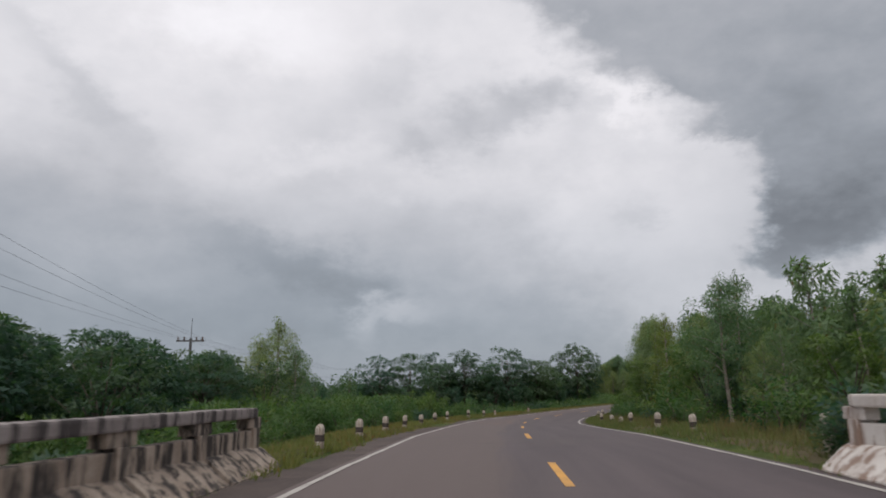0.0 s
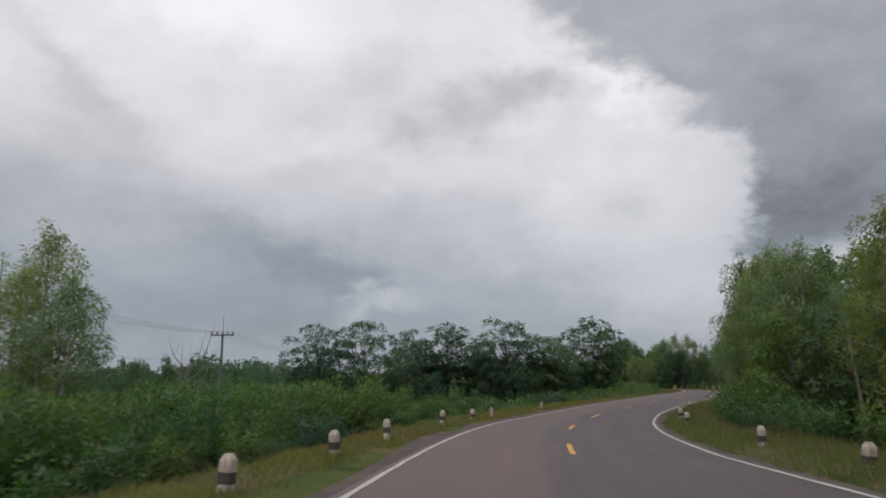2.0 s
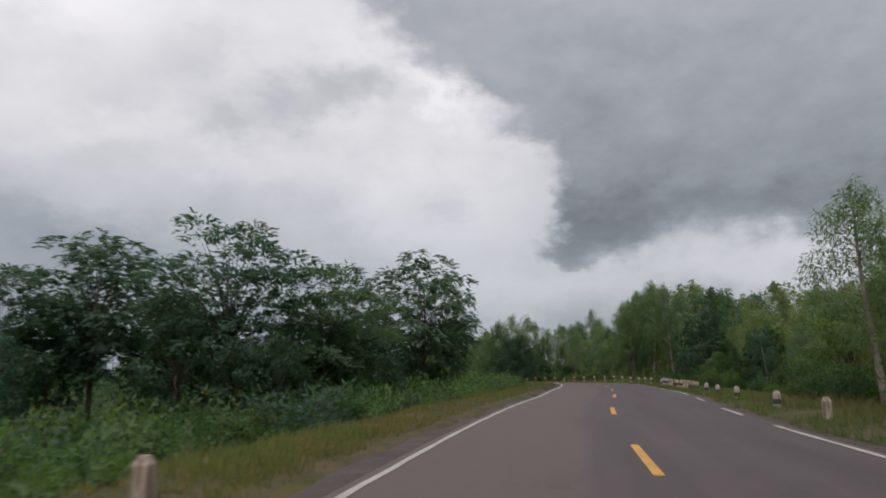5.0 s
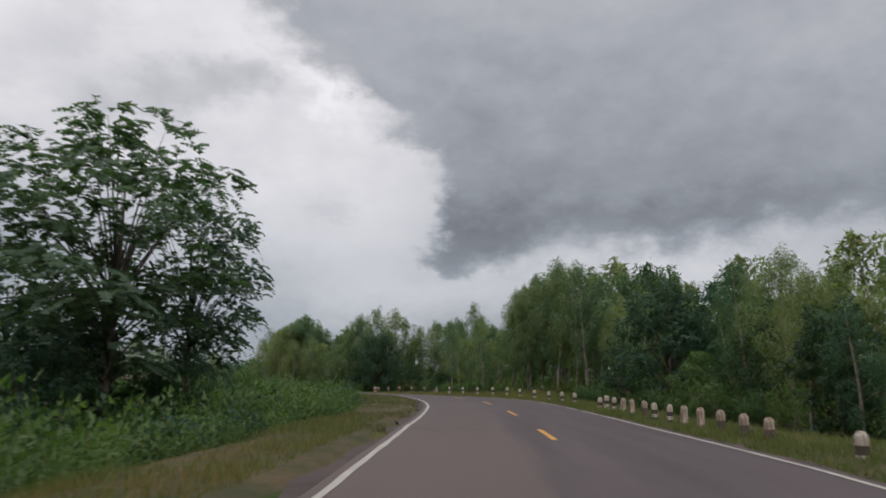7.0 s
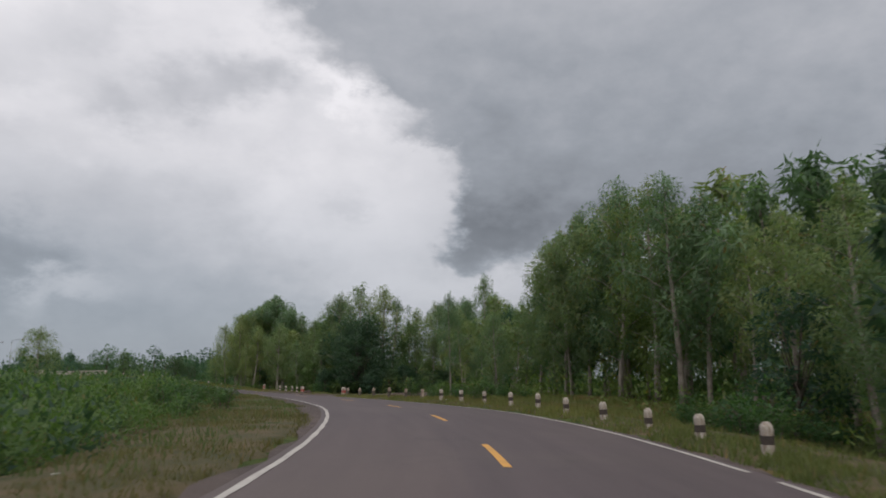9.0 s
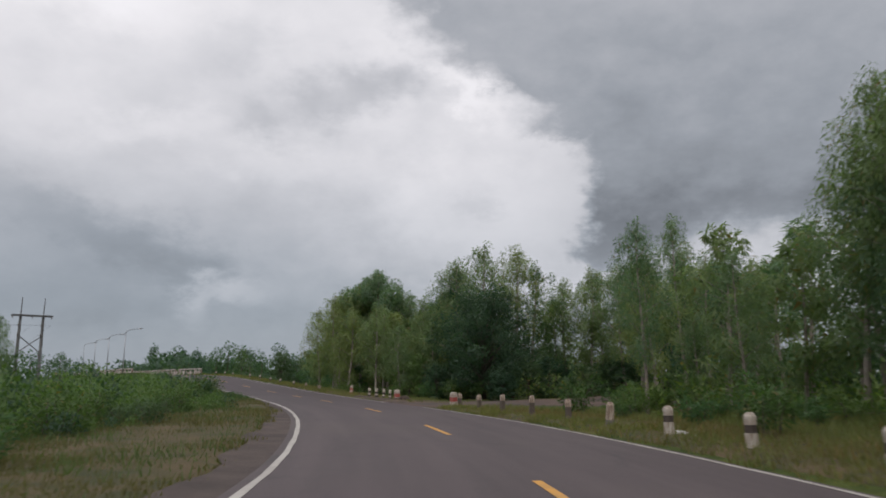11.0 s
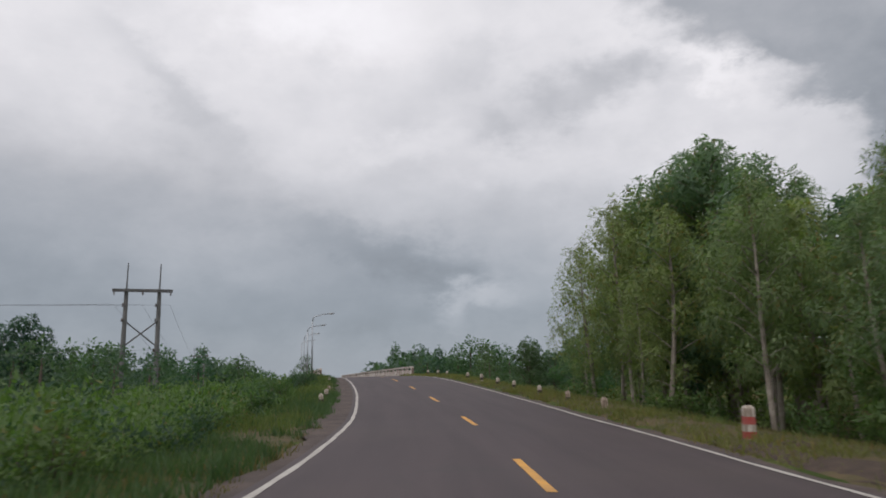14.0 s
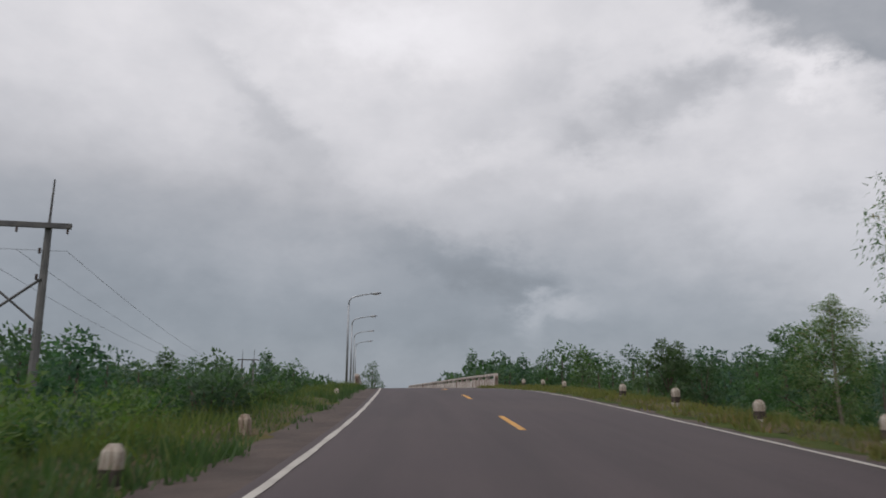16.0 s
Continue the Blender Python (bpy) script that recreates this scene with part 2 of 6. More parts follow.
def paint_material(name, c, wear_c, amount):
    m, N = material(name)
    pos = N.n("ShaderNodeTexCoord").outputs["Object"]
    w = N.noise(pos, 26.0, 5, 0.7)
    b = N.noise(pos, 2.0, 4, 0.6)
    col = N.mix(N.m("MULTIPLY", N.range(w, 0.62, 0.70), N.range(b, 0.35, 0.6, 0.2, 1.0)), (*c, 1), (*wear_c, 1))
    col = N.mix(N.range(b, 0.4, 0.7, 0.0, amount), col, (*wear_c, 1))
    finish(N, col, 0.7, w, 0.2, 0.003)
    return m


ASPHALT, GROUND = asphalt_material(), ground_material()
VERGE = worn("verge_earth", (0.055, 0.060, 0.026), (0.120, 0.088, 0.048), 1.3, 24.0, 0.95, 0.8, 0.03)
GRAVEL = worn("gravel_shoulder", (0.070, 0.056, 0.052), (0.115, 0.088, 0.078), 1.2, 30.0, 0.95, 0.8, 0.02)
DIRT = worn("red_dirt", (0.122, 0.084, 0.068), (0.070, 0.058, 0.052), 0.35, 18.0, 0.95, 0.6, 0.02)
WHITE_LINE = paint_material("white_road_paint", (0.48, 0.45, 0.41), (0.22, 0.19, 0.175), 0.4)
YELLOW_LINE = paint_material("yellow_road_paint", (0.66, 0.34, 0.075), (0.30, 0.20, 0.12), 0.45)
POST_WHITE = worn("weathered_white_post", (0.54, 0.49, 0.43), (0.36, 0.30, 0.25), 5.0, 45.0, 0.85, 0.3, 0.006, (0.28, 0.225, 0.18))
POST_BROWN = worn("brown_stained_post", (0.50, 0.42, 0.35), (0.32, 0.25, 0.20), 6.0, 45.0, 0.9, 0.3, 0.006, (0.22, 0.16, 0.12))
POST_BLACK = worn("faded_black_band", (0.034, 0.030, 0.029), (0.095, 0.072, 0.060), 6.0, 45.0, 0.8, 0.3, 0.006)
POST_RED = worn("faded_red_band", (0.38, 0.06, 0.055), (0.34, 0.12, 0.10), 6.0, 45.0, 0.8, 0.3, 0.006)
CONCRETE = worn("stained_concrete", (0.46, 0.38, 0.31), (0.28, 0.22, 0.175), 1.6, 30.0, 0.9, 0.4, 0.012, (0.055, 0.047, 0.043))
RAIL_GREY = worn("grey_painted_rail", (0.33, 0.29, 0.275), (0.20, 0.17, 0.16), 1.5, 30.0, 0.9, 0.3, 0.01, (0.07, 0.06, 0.058))
BRIDGE_WHITE = worn("whitewashed_concrete", (0.66, 0.62, 0.58), (0.52, 0.46, 0.42), 1.2, 25.0, 0.9, 0.3, 0.01, (0.28, 0.2, 0.16))
POLE_GREY = worn("grey_concrete_pole", (0.20, 0.195, 0.19), (0.14, 0.14, 0.14), 1.5, 30.0, 0.9, 0.2, 0.006)
ARM_DARK = worn("dark_crossarm", (0.10, 0.10, 0.105), (0.15, 0.145, 0.14), 3.0, 30.0, 0.85, 0.2, 0.005)
STEEL = worn("galvanised_steel", (0.42, 0.44, 0.46), (0.32, 0.33, 0.35), 3.0, 40.0, 0.5, 0.1, 0.002, metal=0.7)
LENS = worn("lamp_glass", (0.55, 0.55, 0.53), (0.48, 0.48, 0.46), 5.0, 40.0, 0.25, 0.05, 0.002)
CERAMIC = worn("brown_insulator", (0.10, 0.06, 0.045), (0.14, 0.09, 0.07), 9.0, 60.0, 0.3, 0.1, 0.002)
WIRE = worn("aluminium_wire", (0.13, 0.135, 0.14), (0.18, 0.18, 0.185), 3.0, 40.0, 0.6, 0.1, 0.002)
BARK_PALE = worn("pale_smooth_bark", (0.36, 0.315, 0.27), (0.20, 0.165, 0.14), 3.0, 35.0, 0.85, 0.4, 0.01)
BARK_DARK = worn("dark_rough_bark", (0.10, 0.08, 0.065), (0.16, 0.13, 0.11), 4.0, 30.0, 0.95, 0.7, 0.015)
DEAD_WOOD = worn("bleached_dead_wood", (0.20, 0.18, 0.17), (0.13, 0.115, 0.11), 4.0, 30.0, 0.95, 0.4, 0.01)
LITTER = worn("pale_litter", (0.62, 0.60, 0.57), (0.5, 0.48, 0.45), 8.0, 50.0, 0.7, 0.2, 0.004)
EUC_LEAF = foliage("eucalyptus_leaf", (0.118, 0.172, 0.084), (0.285, 0.350, 0.155), (0.26, 0.18, 0.07))
EUC_DEEP = foliage("deep_green_leaf", (0.056, 0.112, 0.064), (0.140, 0.222, 0.106))
EUC_YELLOW = foliage("yellowing_leaf", (0.130, 0.165, 0.050), (0.270, 0.310, 0.090), (0.28, 0.18, 0.05))
BROAD_LEAF = foliage("dark_broad_leaf", (0.048, 0.092, 0.069), (0.130, 0.195, 0.109))
DARK_LEAF = foliage("deep_shade_leaf", (0.038, 0.076, 0.050), (0.108, 0.165, 0.084))
SHRUB_LEAF = foliage("shrub_leaf", (0.062, 0.122, 0.044), (0.180, 0.258, 0.090))
WEED_LEAF = foliage("weed_leaf", (0.052, 0.105, 0.037), (0.141, 0.215, 0.075), (0.22, 0.17, 0.07))
BELT_LEAF = foliage("yellow_green_scrub_leaf", (0.085, 0.140, 0.040), (0.235, 0.300, 0.085), (0.24, 0.18, 0.07))
GRASS_BLADE = foliage("grass_blade", (0.085, 0.120, 0.036), (0.240, 0.235, 0.090), (0.30, 0.20, 0.09), 0.6)
GRASS_GREEN = foliage("lush_grass_blade", (0.064, 0.102, 0.036), (0.165, 0.205, 0.076), None, 0.6)
GRASS_DRY = foliage("dry_grass_blade", (0.135, 0.112, 0.046), (0.245, 0.195, 0.085), (0.28, 0.17, 0.08), 0.6)

# ---------------------------------------------------------------- the road's line
CENTRE = [(1.27, -60), (1.31, 3), (1.2, 12.35), (1.12, 21.83), (1.29, 31.5), (1.72, 40.93), (2.9, 50.54), (5.15, 59.75), (8.37, 68.83),
          (12.01, 77.78), (15.9, 86.28), (19.57, 94.84), (23.01, 103.52), (26.02, 112.49), (28.11, 121.62), (29.22, 130.83), (29.11, 140.45),
          (28.11, 149.82), (26.38, 159), (24.38, 168.1), (22.02, 176.85), (19.12, 185.55), (16.11, 193.9), (12.89, 202.21), (9.45, 210.62),
          (5.85, 218.92), (2.13, 227.21), (-1.69, 235.5), (-55, 352)]
RISE = [(-60, 0.6), (2.4, 0.612), (11.4, 0.626), (20.3, 0.567), (29.3, 0.373), (38.3, 0.182), (47.3, 0.07), (56.1, -0.009), (64.7, 0.06),
        (73, 0.156), (81.3, 0.266), (89.6, 0.356), (98, 0.349), (106.4, 0.396), (115, 0.468), (123.8, 0.484), (132.8, 0.433), (141.8, 0.454),
        (150.7, 0.455), (159.6, 0.466), (168.4, 0.493), (177.1, 0.627), (185.6, 0.941), (194.1, 1.297), (202.4, 1.666), (208, 1.86), (217, 2.02),
        (228, 2.08), (360, 2.08)]
TILT = [(2.4, -0.013), (17.3, -0.008), (32.3, 0.006), (47.3, 0.012), (61.8, 0.003), (75.8, 0.007), (89.6, 0.024), (103.6, 0.035), (117.9, 0.023),
        (132.8, 0.025), (147.8, 0.038), (162.5, 0.031), (177.1, 0.012), (191.2, 0.006), (205.2, -0.004)]
LINE_LEFT = [(-10, -3.21), (2, -3.15), (14, -3.03), (26, -3.1), (38, -3.06), (50, -2.87), (62, -2.83), (74, -2.75), (86, -2.88), (98, -2.77),
             (110, -2.98), (122, -3.07), (134, -3.03), (146, -3.06), (158, -2.99), (170, -2.93), (182, -2.85), (194, -2.85)]
LINE_RIGHT = [(-10, 3.22), (2, 3.23), (14, 3.13), (26, 2.91), (38, 2.94), (50, 2.76), (62, 2.74), (74, 2.83), (86, 2.95), (98, 3.09), (110, 3.25),
              (122, 3.36), (134, 3.23), (146, 3.17), (158, 3.19), (170, 3.17), (182, 3.25), (194, 3.28)]


def spline(points, step=0.5):
    p = np.array([(2 * points[0][0] - points[1][0], 2 * points[0][1] - points[1][1]), *points,
                  (2 * points[-1][0] - points[-2][0], 2 * points[-1][1] - points[-2][1])])
    out = []
    for i in range(1, len(p) - 2):
        a, b, c, d = p[i - 1], p[i], p[i + 1], p[i + 2]
        gap = np.hypot(*(c - b))
        if gap > 30:                                    # long straights
            for u in np.arange(0, 1, step / gap):
                out.append(b + (c - b) * u)
            continue
        if np.hypot(*(b - a)) > 30:
            a = 2 * b - c
        if np.hypot(*(d - c)) > 30:
            d = c + (d - c) / np.hypot(*(d - c)) * gap
        for u in np.arange(0, 1, step / gap):
            out.append(0.5 * (2 * b + (c - a) * u + (2 * a - 5 * b + 4 * c - d) * u * u + (3 * b - a - 3 * c + d) * u ** 3))
    return np.array(out)


LINE = spline(CENTRE)
RUN = np.concatenate([[0], np.cumsum(np.hypot(*np.diff(LINE, axis=0).T))])
ZERO = int(np.argmin(((LINE - np.array([1.16, 12.35])) ** 2).sum(1)))
RUN = RUN - RUN[ZERO]                                   # metres along, from the first dash
AHEAD = np.gradient(LINE, axis=0)
AHEAD /= np.hypot(*AHEAD.T)[:, None]
SIDE = np.c_[AHEAD[:, 1], -AHEAD[:, 0]]                 # to the right
EDGE = 3.35                                             # centre to white line


def table(rows, x):
    return np.interp(x, [r[0] for r in rows], [r[1] for r in rows])


def plan(s, o):
    """World x, y at s metres along and o metres right of the centre line."""
    s = np.asarray(s, float)
    x = np.interp(s, RUN, LINE[:, 0]) + np.interp(s, RUN, SIDE[:, 0]) * o
    y = np.interp(s, RUN, LINE[:, 1]) + np.interp(s, RUN, SIDE[:, 1]) * o
    return x, y


def road_level(s, o):
    yc = np.interp(s, RUN, LINE[:, 1])
    return table(RISE, yc) - table(TILT, yc) * np.clip(o, -4.2, 4.2)


def bearing(s):
    """Turn about z that lays +y along the road at s."""
    return math.degrees(math.atan2(-np.interp(s, RUN, AHEAD[:, 0]), np.interp(s, RUN, AHEAD[:, 1])))


def nearest(x, y):
    """Along and across of world points."""
    x, y = np.atleast_1d(np.asarray(x, float)), np.atleast_1d(np.asarray(y, float))
    s, o = np.empty(len(x)), np.empty(len(x))
    sparse = slice(None, None, 2)
    L, R, S = LINE[sparse], RUN[sparse], SIDE[sparse]
    for i in range(0, len(x), 4000):
        d = (x[i:i + 4000, None] - L[None, :, 0]) ** 2 + (y[i:i + 4000, None] - L[None, :, 1]) ** 2
        k = d.argmin(1)
        dx, dy = x[i:i + 4000] - L[k, 0], y[i:i + 4000] - L[k, 1]
        o[i:i + 4000] = dx * S[k, 0] + dy * S[k, 1]
        s[i:i + 4000] = R[k] + dx * AHEAD[sparse][k, 0] + dy * AHEAD[sparse][k, 1]
    return s, o


def smooth(x, a, b):
    t = np.clip((x - a) / (b - a), 0, 1)
    return t * t * (3 - 2 * t)


def lumps(x, y):
    return (np.sin(x * 0.31 + 1.3 * np.sin(y * 0.17)) * np.cos(y * 0.27 + 0.9 * np.sin(x * 0.13)) * 0.6
            + np.sin(x * 1.13 + y * 0.7) * np.sin(y * 0.91 - x * 0.4) * 0.3)


def ground_level(x, y):
    x, y = np.atleast_1d(np.asarray(x, float)), np.atleast_1d(np.asarray(y, float))
    s, o = nearest(x, y)
    a = np.abs(o)
    top = road_level(s, np.clip(o, -4.2, 4.2)) - 0.05 - 0.03 * smooth(a, 3.5, 4.5)
    top = np.where(a < 3.3, top - 0.10, top)
    low = np.where(o < 0, -0.85 + 0.45 * smooth(s, 70, 110), -0.30) + 0.14 * lumps(x, y) + 0.02 * np.clip(a - 12, 0, 30) * 0.3
    low = low + 0.85 * (o < 0) * smooth(s, 100, 114) * (1 - smooth(s, 146, 162)) * (1 - smooth(a, 14, 26))                    # mound inside the curve
    low = low + 0.52 * (o > 0) * smooth(s, 134, 143) * (1 - smooth(s, 158, 166)) * (1 - smooth(a, 17, 27))    # level ground round the track
    low = low + 0.80 * (o > 0) * smooth(s, 110, 121) * (1 - smooth(s, 133, 141)) * (1 - smooth(a, 17, 27))    # rising ground before the wood
    bank = np.where(o > 0, np.interp(s, [-4, 0, 50, 70, 100, 115, 130, 145, 175, 200], [0, 0.17, 0.15, 0.10, 0.09, 0.16, 0.16, 0.10, 0.12, 0.10]),
                    np.interp(s, [-4, 0, 50, 66, 160, 178, 200], [0, 0.13, 0.13, 0.03, 0.0, 0.10, 0.08]))
    bank = bank * (1 - (o > 0) * smooth(s, 145, 147) * (1 - smooth(s, 152, 154)))
    top = top + bank * np.where(o > 0, smooth(a, 3.5, 4.15), smooth(a, 3.95, 4.45)) * (1 - smooth(a, 6.2, 8.0))
    f = smooth(a, 4.9, 9.0)
    z = top * (1 - f) + low * f + 0.035 * lumps(x * 3, y * 3) * smooth(a, 4.3, 5.5)
    far = smooth(np.hypot(x - 10, y - 120), 220, 600)
    return z * (1 - far) - 0.3 * far


def ground_at(s, o):
    x, y = plan(s, o)
    return float(x), float(y), float(ground_level(x, y)[0])


# ---------------------------------------------------------------- building helpers


def link_mesh(name, verts, faces, mat, parent=None, uv=None):
    me = bpy.data.meshes.new(name)
    verts, faces = np.asarray(verts, np.float32), np.asarray(faces, np.int32)
    nf, k = faces.shape
    me.vertices.add(len(verts))
    me.vertices.foreach_set("co", verts.ravel())
    me.loops.add(nf * k)
    me.loops.foreach_set("vertex_index", faces.ravel())
    me.polygons.add(nf)
    me.polygons.foreach_set("loop_start", np.arange(0, nf * k, k, dtype=np.int32))
    if uv is not None:
        me.uv_layers.new(name="across_along").data.foreach_set("uv", np.asarray(uv, np.float32)[faces.ravel()].ravel())
    me.materials.append(mat)
    me.update(calc_edges=True)
    ob = new(name, me)
    ob.parent = parent
    return ob


def part(name, bm, mat, parent=None, label="", flat=True):
    me = bpy.data.meshes.new(name)
    bm.normal_update()
    bm.to_mesh(me)
    bm.free()
    me.materials.append(mat)
    if not flat:
        me.polygons.foreach_set("use_smooth", [True] * len(me.polygons))
    ob = new(name, me)
    ob.parent = parent
    if label:
        ob["label"] = label
    return ob


def thing(name, label, category, group="", m=None):
    ob = new(name)
    ob.empty_display_size = 0.2
    if m is not None:
        ob.matrix_world = m
    return tagged(ob, label, category, group)


def block(bm, lo, hi, bevel=0.0, m=None):
    """A box between two corners, with rounded edges."""
    r = bmesh.ops.create_cube(bm, size=1.0)
    vs = r["verts"]
    for v in vs:
        v.co = Vector([lo[i] + (v.co[i] + 0.5) * (hi[i] - lo[i]) for i in range(3)])
    if bevel:
        es = list({e for v in vs for e in v.link_edges})
        b = bmesh.ops.bevel(bm, geom=es, offset=bevel, segments=2, affect="EDGES", profile=0.6)
        vs = list({v for f in b["faces"] for v in f.verts} | {v for v in vs if v.is_valid})
    if m is not None:
        bmesh.ops.transform(bm, matrix=m, verts=[v for v in vs if v.is_valid])
    return vs


def loft(bm, rings, close=True, caps=True):
    """Skin between rings of points."""
    made = [[bm.verts.new(p) for p in ring] for ring in rings]
    n = len(made[0])
    for a, b in zip(made, made[1:]):
        for i in range(n if close else n - 1):
            j = (i + 1) % n
            bm.faces.new((a[i], a[j], b[j], b[i]))
    if caps and close:
        bm.faces.new(list(reversed(made[0])))
        bm.faces.new(made[-1])


def tube(bm, path, radii, sides=8):
    rings = []
    pts = [Vector(p) for p in path]
    for i, p in enumerate(pts):
        d = (pts[min(i + 1, len(pts) - 1)] - pts[max(i - 1, 0)]).normalized()
        side = d.orthogonal().normalized() if i == 0 else (side - d * side.dot(d)).normalized()
        up = d.cross(side)
        rings.append([p + (side * math.cos(a) + up * math.sin(a)) * radii[i] for a in (2 * math.pi * k / sides for k in range(sides))])
    loft(bm, rings)


def ribbon(name, s, o_left, o_right, lift, mat, parent=None, cols=2, level=road_level, kind="structure", label="", category="", crown=0.0):
    """A strip along the road between two offsets."""
    s = np.asarray(s, float)
    ol, orr = np.broadcast_to(o_left, s.shape), np.broadcast_to(o_right, s.shape)
    vs, uv = [], []
    for c in range(cols):
        o = ol + (orr - ol) * c / (cols - 1)
        x, y = plan(s, o)
        z = level(s, o) if level is road_level else level(x, y)
        vs.append(np.c_[x, y, z + lift - crown * (o / EDGE) ** 2])
        uv.append(np.c_[o, s])
    v, uv, n = np.concatenate(vs), np.concatenate(uv), len(s)
    i = np.arange(n - 1)
    f = np.concatenate([np.c_[c * n + i, (c + 1) * n + i, (c + 1) * n + i + 1, c * n + i + 1] for c in range(cols - 1)])
    ob = link_mesh(name, v, f, mat, parent, uv)
    return tagged(ob, label, category, "", kind) if kind or label else ob


# ---------------------------------------------------------------- ground, road, shoulders


def axis(a, b, step, far):
    core = np.arange(a, b + step, step)
    out = [step * 1.5]
    while sum(out) < far:
        out.append(out[-1] * 1.35)
    d = np.cumsum(out)
    return np.concatenate([(core[0] - d)[::-1], core, core[-1] + d])


def build_ground():
    xs, ys = axis(-45, 75, 1.0, 2600), axis(-25, 260, 1.0, 2600)
    gx, gy = np.meshgrid(xs, ys)
    z = ground_level(gx.ravel(), gy.ravel())
    v = np.c_[gx.ravel(), gy.ravel(), z]
    w, h = len(xs), len(ys)
    i, j = np.meshgrid(np.arange(w - 1), np.arange(h - 1))
    a = (j * w + i).ravel()
    ob = link_mesh("ground", v, np.c_[a, a + 1, a + w + 1, a + w], GROUND)
    ob.data.polygons.foreach_set("use_smooth", [True] * len(ob.data.polygons))
    tagged(ob, "rough green and brown grassy ground beside the road", "ground", "", "structure")


build_ground()
S_ALL = np.arange(-70, 360, 1.0)
rag = lambda s, k: 0.10 * np.sin(s * 1.7 + k) + 0.08 * np.sin(s * 0.63 + 2 * k) + 0.05 * np.sin(s * 4.1 + k)
SHOULDER_LEFT = [(-60, 0.95), (42, 0.90), (60, 0.42), (70, 0.26), (108, 0.26), (116, 0.75), (134, 0.72), (143, 0.36), (162, 0.40), (170, 0.85), (220, 0.9)]
SHOULDER_RIGHT = [(-60, 0.40), (140, 0.34), (162, 0.36), (172, 0.55), (220, 0.55)]
ribbon("road", S_ALL, table(LINE_LEFT, S_ALL) - 0.17, table(LINE_RIGHT, S_ALL) + 0.17, 0.0, ASPHALT, cols=13, label="worn grey two-lane asphalt road with brown patches", category="road", crown=0.02)
ribbon("road_shoulder", S_ALL, table(LINE_LEFT, S_ALL) - table(SHOULDER_LEFT, S_ALL) - 0.10 - rag(S_ALL, 1.0), table(LINE_LEFT, S_ALL) - 0.15, -0.035, GRAVEL, cols=4,
       label="dark reddish gravel shoulder along the asphalt", category="shoulder")
ribbon("road_shoulder", S_ALL, table(LINE_RIGHT, S_ALL) + 0.15, table(LINE_RIGHT, S_ALL) + table(SHOULDER_RIGHT, S_ALL) + 0.10 + rag(S_ALL, 2.0), -0.035, GRAVEL, cols=4,
       label="narrow dark gravel shoulder along the asphalt", category="shoulder")

S_FINE = np.arange(-66, 330, 0.5)


def verge_level(x, y):
    """Ground height that dips under the shoulder at its inner edge."""
    s, o = nearest(x, y)
    inner = np.where(o < 0, table(SHOULDER_LEFT, s) - table(LINE_LEFT, s), table(LINE_RIGHT, s) + table(SHOULDER_RIGHT, s)) - 0.08
    return ground_level(x, y) - 0.12 * (1 - smooth(np.abs(o) - inner, 0.0, 0.35))


fray = lambda s, k: 0.07 * np.sin(s * 2.3 + k) + 0.06 * np.sin(s * 5.1 + 2 * k) + 0.05 * np.sin(s * 0.9 + 3 * k)
ribbon("verge", S_FINE, -8.0, table(LINE_LEFT, S_FINE) - table(SHOULDER_LEFT, S_FINE) - fray(S_FINE, 0.6), 0.036, VERGE, cols=16, level=verge_level,
       label="uneven earth and grass verge beside the shoulder", category="verge")
for a, b in ((-66, 147.4), (154.6, 330)):
    s = np.arange(a, b + 0.01, 0.5)
    ribbon("verge", s, table(LINE_RIGHT, s) + table(SHOULDER_RIGHT, s) + fray(s, 1.7), 8.0, 0.036, VERGE, cols=16, level=verge_level,
           label="uneven earth and grass verge beside the shoulder", category="verge")

for side, spans in ((-1, [(-70, 360)]), (1, [(-70, 61.8), (64.2, 67.2), (71.6, 74.6), (77.5, 98), (98.8, 101.3), (102.0, 145.8), (151.8, 360)])):
    for a, b in spans:
        s = np.arange(a, b + 0.01, 0.6)
        mid = table(LINE_LEFT if side < 0 else LINE_RIGHT, s)
        ribbon("edge_line", s, mid - 0.046 + 0.008 * np.sin(s * 2.3), mid + 0.046 + 0.008 * np.sin(s * 3.1), 0.007 - 0.02 * (mid / EDGE) ** 2, WHITE_LINE,
               label="thin worn white painted road edge line", category="road marking")
for k in range(-6, 37):
    a = float(np.interp(k, [-6, 0, 3, 6, 9, 12, 14, 16, 18, 20, 36], [-63.0, -3.5, 25.7, 54.9, 83.3, 110.9, 129.8, 149.7, 167.8, 186.0, 338.0]))
    s = np.linspace(a, a + 2.9, 5)
    ribbon("centre_dash", s, -0.058, 0.058, 0.006, YELLOW_LINE, label="worn yellow painted centre line dash", category="road marking")

